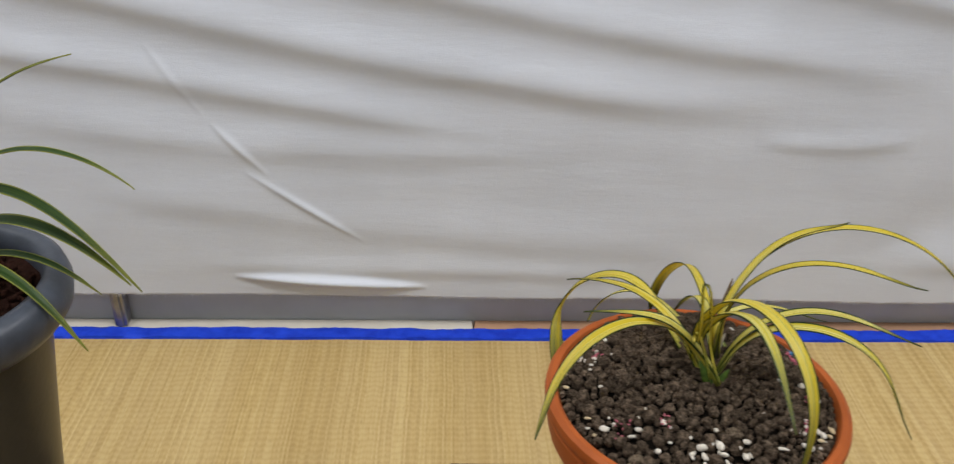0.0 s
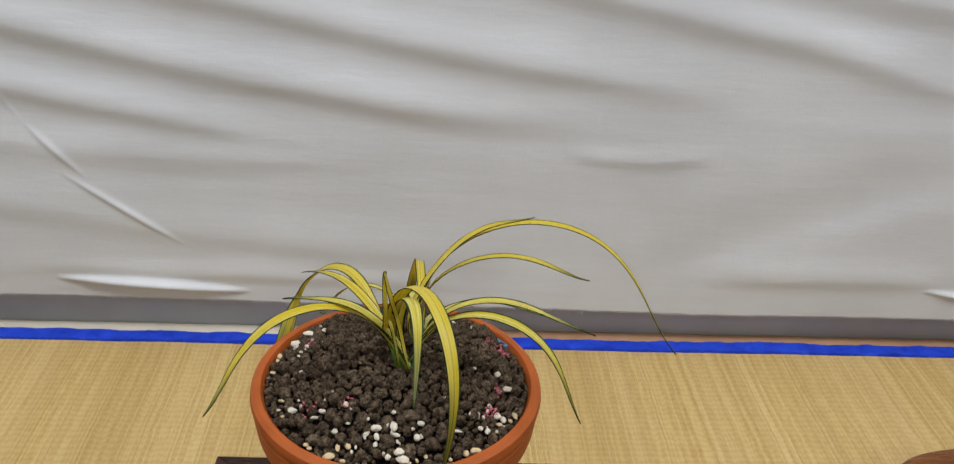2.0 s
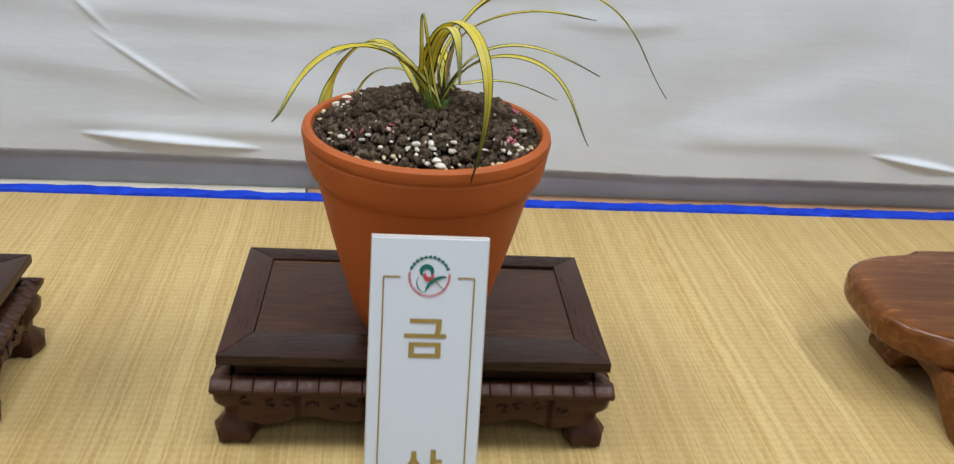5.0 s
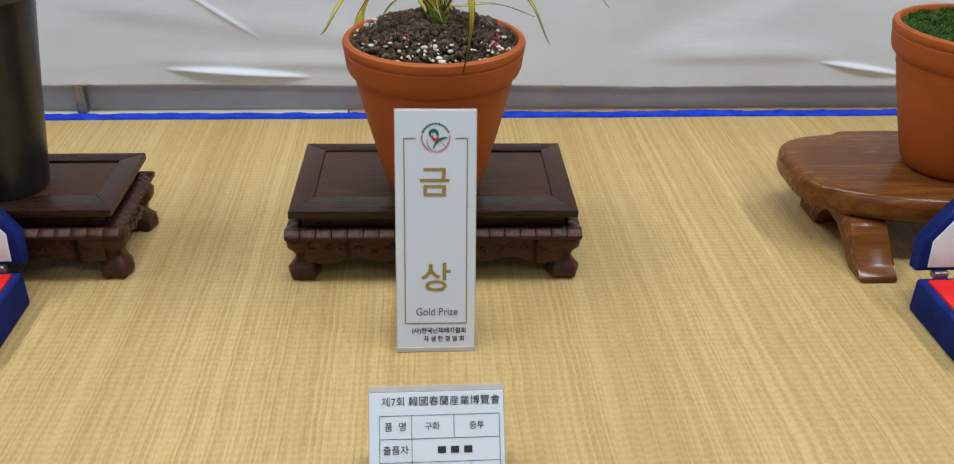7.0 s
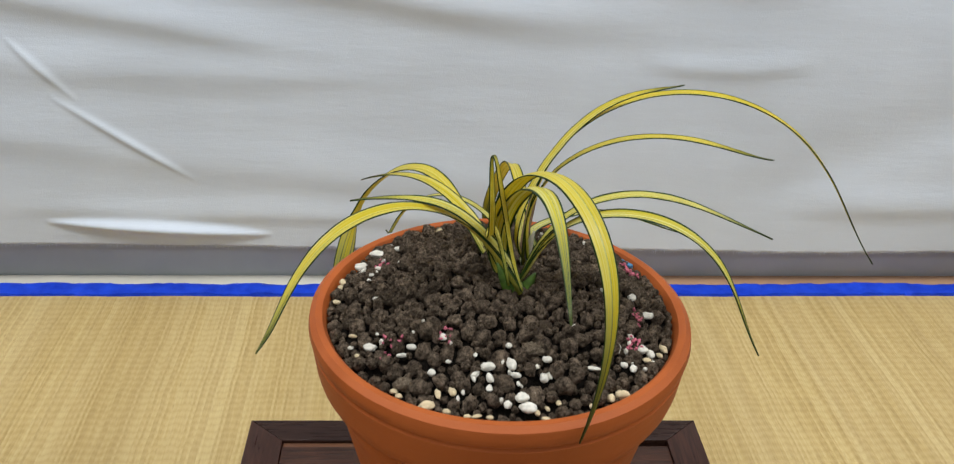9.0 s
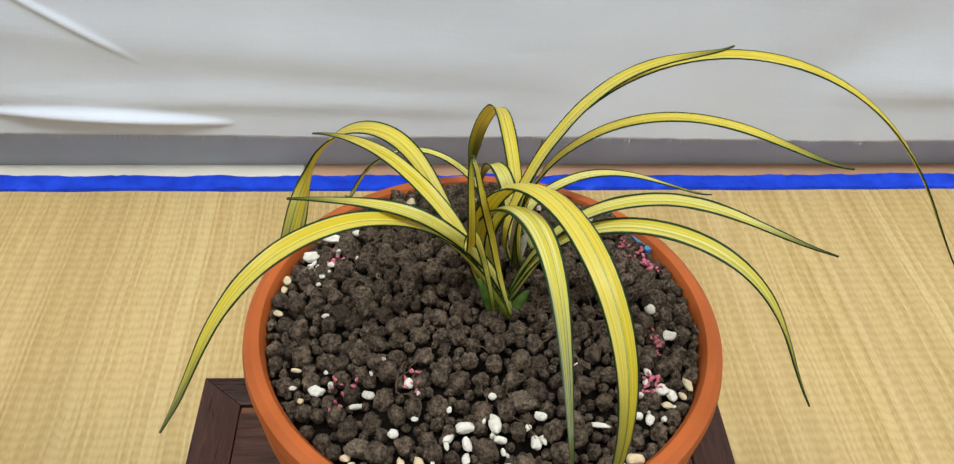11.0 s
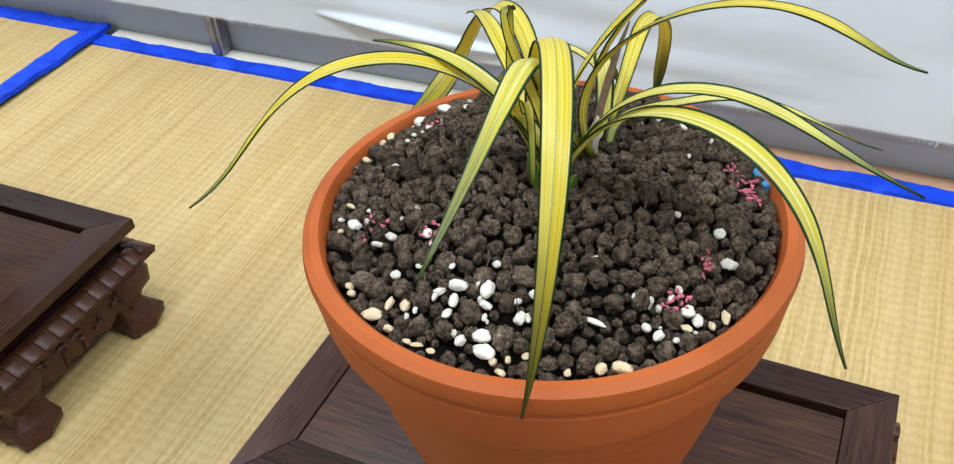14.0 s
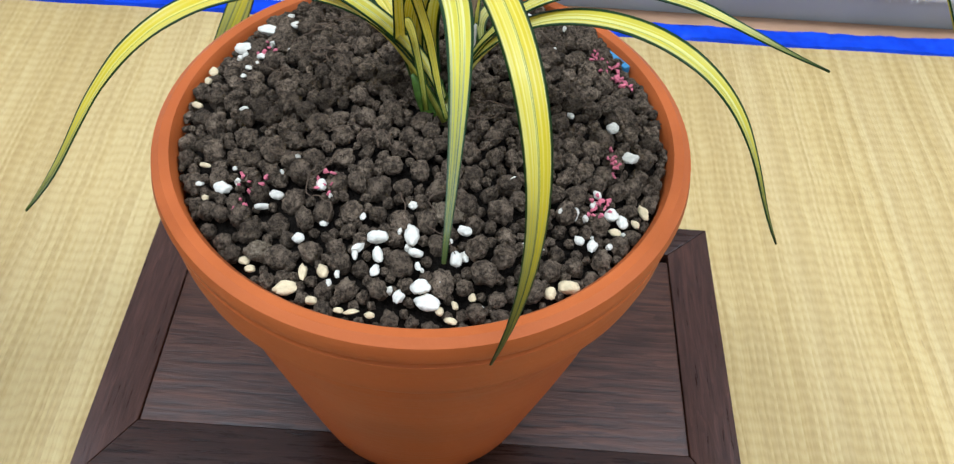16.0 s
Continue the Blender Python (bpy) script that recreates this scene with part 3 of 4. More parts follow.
part("rib", bm, STEEL, clip)


# ---- carved stands ----
def carved_stand(m, label, D=0.0917, H=0.0905):
    """A low framed stand on cabriole legs, 0.315 x 0.183 m, its origin on the mat under its middle."""
    ob = empty("carved_stand", m, label, "plant stand", "carved stands")
    W = 0.1575
    rx, front, back = 0.0245, 0.036, 0.021
    ya, yb = -D + front, D - back
    for sx in (1, -1):
        o = [(sx * W, -D), (sx * W, D), (sx * (W - rx), yb), (sx * (W - rx), ya)]
        part("side_rail", prism(o, H - 0.009, H, 0.0009), ROSEWOOD_Y, ob, smooth=40)
    for y, inner in ((D, yb), (-D, ya)):
        o = [(-W, y), (W, y), (W - rx, inner), (-W + rx, inner)]
        part("end_rail", prism(o, H - 0.009, H, 0.0009), ROSEWOOD_DARK, ob, smooth=40)
    bm = bmesh.new()
    box(bm, -W + rx + 0.0004, W - rx - 0.0004, ya + 0.0004, yb - 0.0052, H - 0.0095, H - 0.0010, 0.0006)
    part("panel", bm, ROSEWOOD_PANEL, ob, "figured reddish rosewood panel", smooth=40)
    # the gap behind the shrunken panel shows its paler tongue on one side
    bm = bmesh.new()
    box(bm, -W + rx + 0.0006, -0.045, yb - 0.0050, yb - 0.0004, H - 0.0085, H - 0.0022, 0.0004)
    part("tongue", bm, ROSEWOOD_PALE, ob, "paler strip at the panel's rear edge")
    bm = bmesh.new()
    box(bm, -W + 0.012, W - 0.012, -D + 0.012, D - 0.012, H - 0.0250, H - 0.0088, 0.001)
    part("neck", bm, ROSEWOOD_DARK, ob)
    # a sloping lip of carved segments under the recess
    z0, z1 = H - 0.0330, H - 0.0235

    def lip_segment(px, py, sx, sy, w):
        """One carved piece: it slopes outwards and down from the recess. (sx, sy) points outwards."""
        bm = bmesh.new()
        out = ((-0.008, z0 + 0.002), (-0.008, z1), (-0.002, z1), (0.0062, z0 + 0.0045), (0.0066, z0 + 0.002))
        ends = []
        for e in (0.0002, w - 0.0002):
            ends.append([bm.verts.new((px + sx * d + (e if sy else 0), py + sy * d + (e if sx else 0), z)) for d, z in out])
        bm.faces.new(ends[0])
        bm.faces.new(ends[1][::-1])
        for i in range(5):
            bm.faces.new((ends[0][i], ends[0][(i + 1) % 5], ends[1][(i + 1) % 5], ends[1][i]))
        bmesh.ops.recalc_face_normals(bm, faces=bm.faces[:])
        bmesh.ops.bevel(bm, geom=bm.edges[:], offset=0.0006, segments=1, affect="EDGES", profile=0.5)
        part("carved_segment", bm, CARVED, ob, smooth=50)

    for i in range(19):
        w = 2 * (W + 0.006) / 19
        for sy in (-1, 1):
            lip_segment(-W - 0.006 + i * w, sy * D, 0, sy, w)
    for i in range(11):
        w = 2 * (D - 0.006) / 11
        for sx in (-1, 1):
            lip_segment(sx * W, -D + 0.006 + i * w, sx, 0, w)
    bm = bmesh.new()
    box(bm, -W - 0.0055, W + 0.0055, -D - 0.0055, D + 0.0055, z0 - 0.0004, z0 + 0.0022, 0.0008)
    part("ledge", bm, CARVED, ob)
    # aprons: a board with a scalloped lower edge, low scrolls and a few piercings
    low = (z0 - 0.002) / 0.060
    za, zb = 0.031 * low, z0 - 0.0004

    def apron(length, place, seed):
        """A carved board along x, length long, set up by place."""
        rnd = random.Random(seed)
        bm = bmesh.new()
        n = 48
        for i in range(n):
            u0, u1 = i / n, (i + 1) / n

            def foot(u):
                e = abs(2 * u - 1)
                return za + 0.004 * math.cos(u * math.pi * 10) * (0.4 + 0.6 * e) - 0.007 * max(0.0, e - 0.72) / 0.28

            x0, x1 = (u0 - 0.5) * length, (u1 - 0.5) * length
            rows = [[bm.verts.new((x, y, z)) for y in (-0.003, 0.003)] for x, z in ((x0, foot(u0)), (x1, foot(u1)), (x1, zb), (x0, zb))]
            bm.faces.new([r[0] for r in rows])
            bm.faces.new([r[1] for r in rows[::-1]])
            for a, b in zip(rows, rows[1:] + rows[:1]):
                bm.faces.new((a[0], a[1], b[1], b[0]))
        bmesh.ops.remove_doubles(bm, verts=bm.verts[:], dist=0.00002)
        # scrolls: short curled rolls in low relief
        for i in range(int(length / 0.017)):
            cx = (i + 0.5) * 0.017 - length / 2 + rnd.uniform(-0.002, 0.002)
            cz = (za + zb) / 2 + rnd.uniform(-0.002, 0.003)
            r, a0, spin = rnd.uniform(0.0032, 0.0055), rnd.uniform(0, 6.28), rnd.choice((-1, 1))
            ring = []
            for j in range(11):
                a, q = a0 + spin * j * 0.42, r * (1 - 0.06 * j)
                c = Vector((cx + q * 1.25 * math.cos(a), -0.003, cz + q * math.sin(a)))
                nrm = Vector((math.cos(a), 0, math.sin(a)))
                ring.append([bm.verts.new(c + nrm * (0.0016 * math.cos(t)) + Vector((0, -0.0022 * math.sin(t), 0))) for t in (0, 0.8, 1.57, 2.34, 3.14)])
            for p, q in zip(ring, ring[1:]):
                for j in range(4):
                    bm.faces.new((p[j], p[j + 1], q[j + 1], q[j]))
        bmesh.ops.transform(bm, matrix=place, verts=bm.verts[:])
        part("apron", bm, CARVED, ob, "scroll-carved apron with a scalloped edge", smooth=45)

    apron(2 * W - 0.03, pose(0, -D + 0.005, 0), 1)
    apron(2 * W - 0.03, pose(0, D - 0.005, 0, 0, 0, 180), 2)
    apron(2 * D - 0.03, pose(W - 0.005, 0, 0, 0, 0, 90), 3)
    apron(2 * D - 0.03, pose(-W + 0.005, 0, 0, 0, 0, -90), 4)
    # cabriole legs: a square section that swells, thins at the ankle and ends in a claw
    prof = [(0.000, 0.0135, 0.002), (0.004, 0.0165, 0.003), (0.012, 0.0172, 0.003), (0.019, 0.0142, 0.001), (0.027, 0.0118, -0.001), (0.035, 0.0132, 0.000), (0.044, 0.0165, 0.003), (0.054, 0.0175, 0.003), (z0 - 0.002, 0.0165, 0.001)]
    prof = [(z * low, h, out) for z, h, out in prof[:-1]] + [prof[-1]]
    for sx in (-1, 1):
        for sy in (-1, 1):
            bm = bmesh.new()
            rings = []
            for z, h, out in prof:
                cx, cy = sx * (W - 0.0135 + out), sy * (D - 0.0225 + out)
                ring = []
                for k in range(20):
                    a = 2 * math.pi * k / 20
                    c, s = math.cos(a), math.sin(a)
                    q = (abs(c) ** 4 + abs(s) ** 4) ** -0.25
                    toe = 1 + (0.10 * math.cos(6 * a) if z < 0.013 else 0)
                    ring.append(bm.verts.new((cx + h * q * c * toe, cy + h * q * s * toe, z)))
                rings.append(ring)
            for a, b in zip(rings, rings[1:]):
                for k in range(20):
                    bm.faces.new((a[k], a[(k + 1) % 20], b[(k + 1) % 20], b[k]))
            bm.faces.new(rings[0])
            bm.faces.new(rings[-1])
            part("leg", bm, CARVED, ob, "claw-footed cabriole leg", smooth=50)
    return ob


stand_main = carved_stand(pose(-0.0009, 0.0239, 0, 0, 0, -0.85), "dark rosewood carved stand under the terracotta pot")
stand_left = carved_stand(pose(-0.5072, 0.0190, 0), "dark rosewood carved stand under the black pot", 0.0745, 0.0905)


# ---- terracotta pots ----
def terracotta_pot(m, label, inner=True):
    """Rim 0.19 m across, 0.174 m high, its origin at its foot."""
    ob = empty("terracotta_pot", m, label, "flower pot", "terracotta pots")
    low = [(0.0, 0.0), (0.0400, 0.0), (0.0440, 0.0006), (0.0473, 0.0025), (0.0495, 0.0055), (0.0535, 0.0120), (0.0584, 0.0300), (0.0638, 0.0500), (0.0691, 0.0700), (0.0742, 0.0900), (0.0787, 0.1100), (0.0806, 0.1190), (0.0816, 0.1222), (0.0822, 0.1240), (0.0826, 0.1280), (0.0840, 0.1360), (0.0832, 0.1420)]
    body = part("body", lathe(low, 96, 0.004, False), TERRACOTTA, ob, smooth=40)
    rim = [(0.0800, 0.1345), (0.0840, 0.1347), (0.0866, 0.1362), (0.0893, 0.1392), (0.0912, 0.1432), (0.0924, 0.1480), (0.0934, 0.1560), (0.0941, 0.1612), (0.0933, 0.1624), (0.0933, 0.1632), (0.0946, 0.1645), (0.0953, 0.1685), (0.0946, 0.1722), (0.0918, 0.1742), (0.0885, 0.1738), (0.0868, 0.1715), (0.0855, 0.1500), (0.0815, 0.1380)]
    part("rim", lathe(rim, 128, 0.004, False), TERRACOTTA, ob, "thick rolled rim", smooth=35)
    return ob


POT_Z = 0.0905 - 0.0022
pot_main = terracotta_pot(pose(0, 0, POT_Z) @ Matrix.Diagonal((1.017, 1.017, 1.0115, 1)), "orange terracotta pot with a rolled rim on the carved stand")
RIM_Z = POT_Z + 0.1742


def soil_z(x, y):
    r2 = x * x + y * y
    return 0.2828 - 0.0215 * r2 / 0.086 ** 2 + 0.035 * y + 0.0018 * noise.noise(Vector((x * 45, y * 45, 5)))


def mound(name, radius, top, material, parent, n=56, rings=26, depth=0.02):
    bm = bmesh.new()
    prev, centre = None, bm.verts.new((0, 0, top(0, 0)))
    for j in range(1, rings + 1):
        r = radius * j / rings
        ring = []
        for i in range(n):
            a = 2 * math.pi * i / n
            x, y = r * math.cos(a), r * math.sin(a)
            ring.append(bm.verts.new((x, y, top(x, y))))
        for i in range(n):
            if prev:
                bm.faces.new((prev[i], ring[i], ring[(i + 1) % n], prev[(i + 1) % n]))
            else:
                bm.faces.new((centre, ring[i], ring[(i + 1) % n]))
        prev = ring
    low = [bm.verts.new((v.co.x, v.co.y, v.co.z - depth)) for v in prev]
    for i in range(n):
        bm.faces.new((prev[i], low[i], low[(i + 1) % n], prev[(i + 1) % n]))
    bm.faces.new(low)
    return part(name, bm, material, parent, smooth=70)


# pumice: place, then length and breadth in millimetres
WHITE_REAR = [(-0.0632, 0.0432, 9.7, 4.7), (-0.0528, 0.0427, 4.2, 3.0), (-0.0573, 0.0552, 3.1, 2.1), (-0.0718, 0.0356, 8.4, 6.0), (-0.0686, 0.0242, 2.3, 5.2), (-0.0625, 0.0241, 4.1, 2.6), (-0.0671, 0.0124, 2.3, 1.9), (-0.0630, -0.0064, 3.3, 2.1), (-0.0644, -0.0389, 6.8, 4.3), (-0.0450, -0.0446, 5.2, 3.4), (-0.0495, -0.0479, 5.7, 2.5), (-0.0305, -0.0434, 3.6, 4.5), (-0.0612, -0.0328, 1.8, 2.0), (-0.0361, -0.0595, 4.0, 3.6), (-0.0283, -0.0556, 3.0, 1.9), (-0.0174, -0.0656, 2.0, 4.9), (-0.0109, -0.0604, 7.0, 5.0), (-0.0102, -0.0660, 3.5, 6.1), (-0.0107, -0.0708, 3.0, 4.9), (-0.0161, -0.0535, 2.0, 2.8), (-0.0738, -0.0342, 3.2, 1.8), (0.0000, -0.0594, 5.1, 7.8)]
WHITE_FRONT = [(0.0014, -0.0649, 5.0, 3.3), (0.0024, -0.0686, 2.0, 3.3), (0.0038, -0.0742, 6.5, 5.5), (0.0061, -0.0783, 8.4, 5.5), (-0.0028, -0.0774, 4.0, 4.4), (0.0165, -0.0567, 5.1, 3.7), (0.0141, -0.0657, 4.0, 6.7), (0.0171, -0.0648, 2.0, 3.9), (0.0377, -0.0581, 8.8, 2.3), (0.0667, -0.0035, 4.6, 4.5), (0.0728, -0.0145, 6.9, 4.4), (0.0512, -0.0033, 2.6, 2.8), (0.0599, -0.0348, 2.7, 4.2), (0.0586, -0.0390, 2.7, 3.0), (0.0649, -0.0405, 4.9, 5.4), (0.0685, -0.0420, 3.8, 5.4), (0.0582, -0.0527, 3.7, 4.7), (0.0537, -0.0520, 3.7, 3.5), (0.0370, 0.0735, 3.9, 2.9), (0.0277, 0.0579, 2.5, 3.5), (0.0462, 0.0326, 1.8, 3.3), (-0.0006, -0.0497, 3.1, 2.8)]
TANS = [(-0.0296, 0.0656, 3.8, 6.3), (-0.0815, 0.0227, 3.5, 4.5), (-0.0820, 0.0167, 2.9, 3.2), (-0.0830, 0.0037, 4.6, 2.8), (-0.0733, -0.0272, 4.3, 2.1), (-0.0529, -0.0650, 4.0, 2.8), (-0.0506, -0.0679, 3.5, 2.8), (-0.0384, -0.0746, 7.9, 4.9), (-0.0333, -0.0702, 3.0, 6.0), (-0.0269, -0.0704, 4.0, 4.9), (-0.0298, -0.0788, 3.9, 3.3), (-0.0209, -0.0822, 3.4, 1.9), (-0.0168, -0.0828, 4.9, 1.9), (-0.0112, -0.0836, 3.4, 2.2), (-0.0705, -0.0405, 2.6, 2.3), (0.0100, -0.0802, 3.0, 3.3), (0.0146, -0.0784, 2.0, 3.8), (0.0136, -0.0828, 4.5, 2.2), (0.0199, -0.0758, 2.5, 3.3), (0.0659, -0.0462, 4.4, 2.7), (0.0767, -0.0351, 3.4, 6.2), (0.0733, -0.0411, 2.8, 3.7), (0.0502, -0.0678, 7.3, 5.2), (0.0442, -0.0715, 4.1, 4.5), (0.0347, -0.0766, 2.5, 3.4)]


def fill_pot():
    """Lava grains, pumice and crumbs over a dark mound."""
    ob = empty("potting_mix", pose(0, 0, 0), "coarse dark lava grains with white pumice filling the pot", "potting mix")
    # near-black bed, so that the gaps between grains look shaded
    mound("bed", 0.0865, lambda x, y: soil_z(x, y) - 0.0040, SHADED_SOIL, ob)
    rnd = random.Random(11)

    def keep(bm, name, mat):
        me = bpy.data.meshes.new(name)
        bm.to_mesh(me)
        bm.free()
        me.materials.append(mat)
        me.shade_smooth()
        return me

    def stretch():
        return (rnd.uniform(0.85, 1.2), rnd.uniform(0.85, 1.15), rnd.uniform(0.75, 1.0))

    shapes = [keep(clod(0.003, i + 1, 3, stretch()), "grain", GRAIN) for i in range(12)]
    small = [keep(clod(0.003, i + 41, 2, stretch()), "grain", GRAIN) for i in range(6)]
    # dart throwing with a spacing for each size, round the pumice
    pumice = [(WHITE_REAR + WHITE_FRONT, PUMICE, "white_pumice"), (TANS, TAN_STONE, "tan_pumice")]
    placed, cells = [], {}

    def taken(x, y, r):
        cells.setdefault((int(x // 0.01), int(y // 0.01)), []).append((x, y, r))

    for group, mat, name in pumice:
        for x, y, a, b in group:
            taken(x, y, 0.00042 * (a + b) / 2)
    for x, y, r in ((0.0102, -0.0509, 0.0046), (-0.0487, -0.0622, 0.0043)):
        taken(x, y, r)
    for size, tries in ((0.0041, 1500), (0.0034, 5000), (0.0027, 9000), (0.0019, 22000)):
        for _ in range(tries):
            a, q = rnd.uniform(0, 2 * math.pi), 0.0866 * math.sqrt(rnd.random())
            r = size * rnd.uniform(0.85, 1.18)
            x, y = q * math.cos(a), q * math.sin(a)
            if q + r > 0.0885:
                continue
            cx, cy = int(x // 0.01), int(y // 0.01)
            near = [p for dx in (-1, 0, 1) for dy in (-1, 0, 1) for p in cells.get((cx + dx, cy + dy), ())]
            if all((x - p[0]) ** 2 + (y - p[1]) ** 2 > ((0.84 if size > 0.002 else 0.77) * (r + p[2])) ** 2 for p in near):
                taken(x, y, r)
                placed.append((x, y, r))
    placed.sort(key=lambda p: p[1] - 9 * p[2])

    def turn():
        return Euler((rnd.uniform(0, 6), rnd.uniform(0, 6), rnd.uniform(0, 6))).to_matrix().to_4x4()

    rest = {}
    for i, (x, y, r) in enumerate(placed):
        lift = rnd.uniform(-0.55, 0.50) * r
        m = Matrix.Translation((x, y, soil_z(x, y) - 0.0010 + lift)) @ turn() @ Matrix.Scale(r * 1.06 / 0.003, 4)
        if i < 300:
            g = new("grain", rnd.choice(shapes))
            g.parent = ob
            g.matrix_basis = m
        else:
            k = rnd.randrange(len(shapes)) if r > 0.0024 else 100 + rnd.randrange(len(small))
            rest.setdefault(k, []).append(m)
    for k, ms in sorted(rest.items()):
        tagged(scatter_mesh("loose_grain", shapes[k] if k < 100 else small[k - 100], ms, GRAIN, ob), kind="stuff")
    # two paler grains that stand out
    for x, y, r, seed in ((0.0102, -0.0509, 0.0047, 71), (-0.0487, -0.0622, 0.0044, 72)):
        g = new("grain", keep(clod(r, seed, 4, (1.15, 0.9, 0.75)), "pale_grain", PALE_GRAIN))
        g.parent = ob
        g.matrix_basis = Matrix.Translation((x, y, soil_z(x, y) + 0.0002))
        tagged(g, "large pale brown grain")
    # pumice stones
    for group, mat, name in pumice:
        forms = [keep(clod(0.0025, 20 + i, 3, (1.0, 1.0, 0.9), 0.75, 0.7), name, mat) for i in range(6)]
        for i, (x, y, a, b) in enumerate(group):
            g = new(name, forms[i % 6])
            g.parent = ob
            g.matrix_basis = Matrix.Translation((x, y, soil_z(x, y) + 0.0009)) @ Matrix.Rotation(rnd.uniform(-0.3, 0.3), 4, "Z") @ Matrix.Diagonal((a * 0.205, b * 0.22, min(a, b) * 0.19, 1))
    # pumice chips, loosely gathered towards the front
    bm = rock(0.0011, 61, 2, 0.5, (1.4, 0.8, 0.7))
    bit = bpy.data.meshes.new("pumice_chip")
    bm.to_mesh(bit)
    bm.free()
    bit.materials.append(PUMICE)
    for x0, y0, spread, count in ((-0.004, -0.067, 0.012, 7), (0.062, -0.044, 0.010, 9), (-0.045, -0.045, 0.014, 7), (-0.066, 0.030, 0.012, 8), (0.015, -0.073, 0.012, 4), (0.03, 0.055, 0.018, 5), (0.0, -0.05, 0.03, 7)):
        for _ in range(count):
            x, y = x0 + rnd.gauss(0, spread), y0 + rnd.gauss(0, spread * 0.7)
            if math.hypot(x, y) > 0.0835:
                continue
            g = new("pumice_chip", bit)
            g.parent = ob
            g.matrix_basis = Matrix.Translation((x, y, soil_z(x, y) + rnd.uniform(0.0002, 0.0016))) @ Euler((rnd.uniform(0, 6), rnd.uniform(0, 6), rnd.uniform(0, 6))).to_matrix().to_4x4() @ Matrix.Scale(rnd.uniform(0.7, 1.6), 4)
    # pink fertiliser crumbs in small drifts
    bm = rock(1.0, 40, 2, 0.9)
    crumb = bpy.data.meshes.new("crumb")
    bm.to_mesh(crumb)
    bm.free()
    for x0, y0, spread, count in ((0.0666, 0.0374, 0.0055, 30), (0.0705, 0.0270, 0.0050, 30), (0.0662, -0.0216, 0.004, 12), (0.0606, -0.0400, 0.004, 16), (-0.0297, -0.0429, 0.003, 9), (-0.0600, 0.0281, 0.004, 8), (-0.0526, -0.0394, 0.005, 10), (-0.0576, -0.0436, 0.004, 7)):
        ms = []
        for _ in range(count):
            x, y = x0 + rnd.gauss(0, spread * 0.55), y0 + rnd.gauss(0, spread * 0.55)
            ms.append(Matrix.Translation((x, y, soil_z(x, y) + rnd.uniform(0.001, 0.0026))) @ Euler((x * 900, y * 700, 0)).to_matrix().to_4x4() @ Matrix.Diagonal((rnd.uniform(0.0005, 0.0013), rnd.uniform(0.0004, 0.0009), 0.0005, 1)))
        tagged(scatter_mesh("fertiliser_crumb", crumb, ms, PINK, ob), "pink fertiliser crumbs", kind="stuff")
    # rootlets
    for x0, y0, count in ((-0.043, 0.030, 16), (-0.050, 0.024, 7), (0.028, -0.012, 8), (-0.031, -0.036, 7), (0.05, 0.03, 4), (0.0, -0.045, 4)):
        for _ in range(count):
            x, y, a = x0 + rnd.gauss(0, 0.010), y0 + rnd.gauss(0, 0.010), rnd.uniform(0, 6.28)
            pts = []
            for s in range(7):
                pts.append((x, y, soil_z(x, y) + 0.0028 + rnd.uniform(0, 0.0012)))
                a += rnd.gauss(0, 0.5)
                x, y = x + 0.0022 * math.cos(a), y + 0.0022 * math.sin(a)
            thread(pts, 0.00018, "rootlet", ROOTLET, ob)
    return ob


fill_pot()
tag_ob = empty("plant_tag", pose(0.0705, 0.0485, 0.2515, 0, 0, 38), "blue plastic plant tag pushed in at the pot's rim", "plant tag")
bm = bmesh.new()
box(bm, -0.0015, 0.0015, -0.010, 0.010, -0.02, 0.012, 0.0006)
part("tag", bm, BLUE_BIT, tag_ob)

# ---- the orchid ----
orchid = empty("orchid", pose(0.009, -0.008, 0.278), "yellow orchid with arching green-edged strap leaves in the terracotta pot", "orchid")
at_root = Matrix.Translation((-0.009, 0.008, -0.278))
TWIST, TAPER = {3: 0.5}, {4: 0.9, 3: 0.9, 0: 0.42}
CREAMY = (7, 8, 11, 12, 14, 15, 16)
SAG = {0: 0.0005, 1: 0.0005, 6: 0.0024, 9: 0.0, 10: 0.0, 12: 0.0, 13: 0.0}
WIDTH = {0: 0.86, 1: 0.86, 2: 0.86, 12: 1.04, 13: 1.04}


def orchid_leaf(i, width, *ctrl):
    points = [at_root @ Vector(c) for c in ctrl]
    for p in points[1:-1]:
        p.z -= SAG.get(i, 0.0011)
    blade("leaf", points, width * WIDTH.get(i, 0.95), LEAF_CREAM if i in CREAMY else LEAF, orchid,
          twist=TWIST.get(i, 0.0), taper=TAPER.get(i, 0.55), reach=1.10 if i == 4 else 1.0)


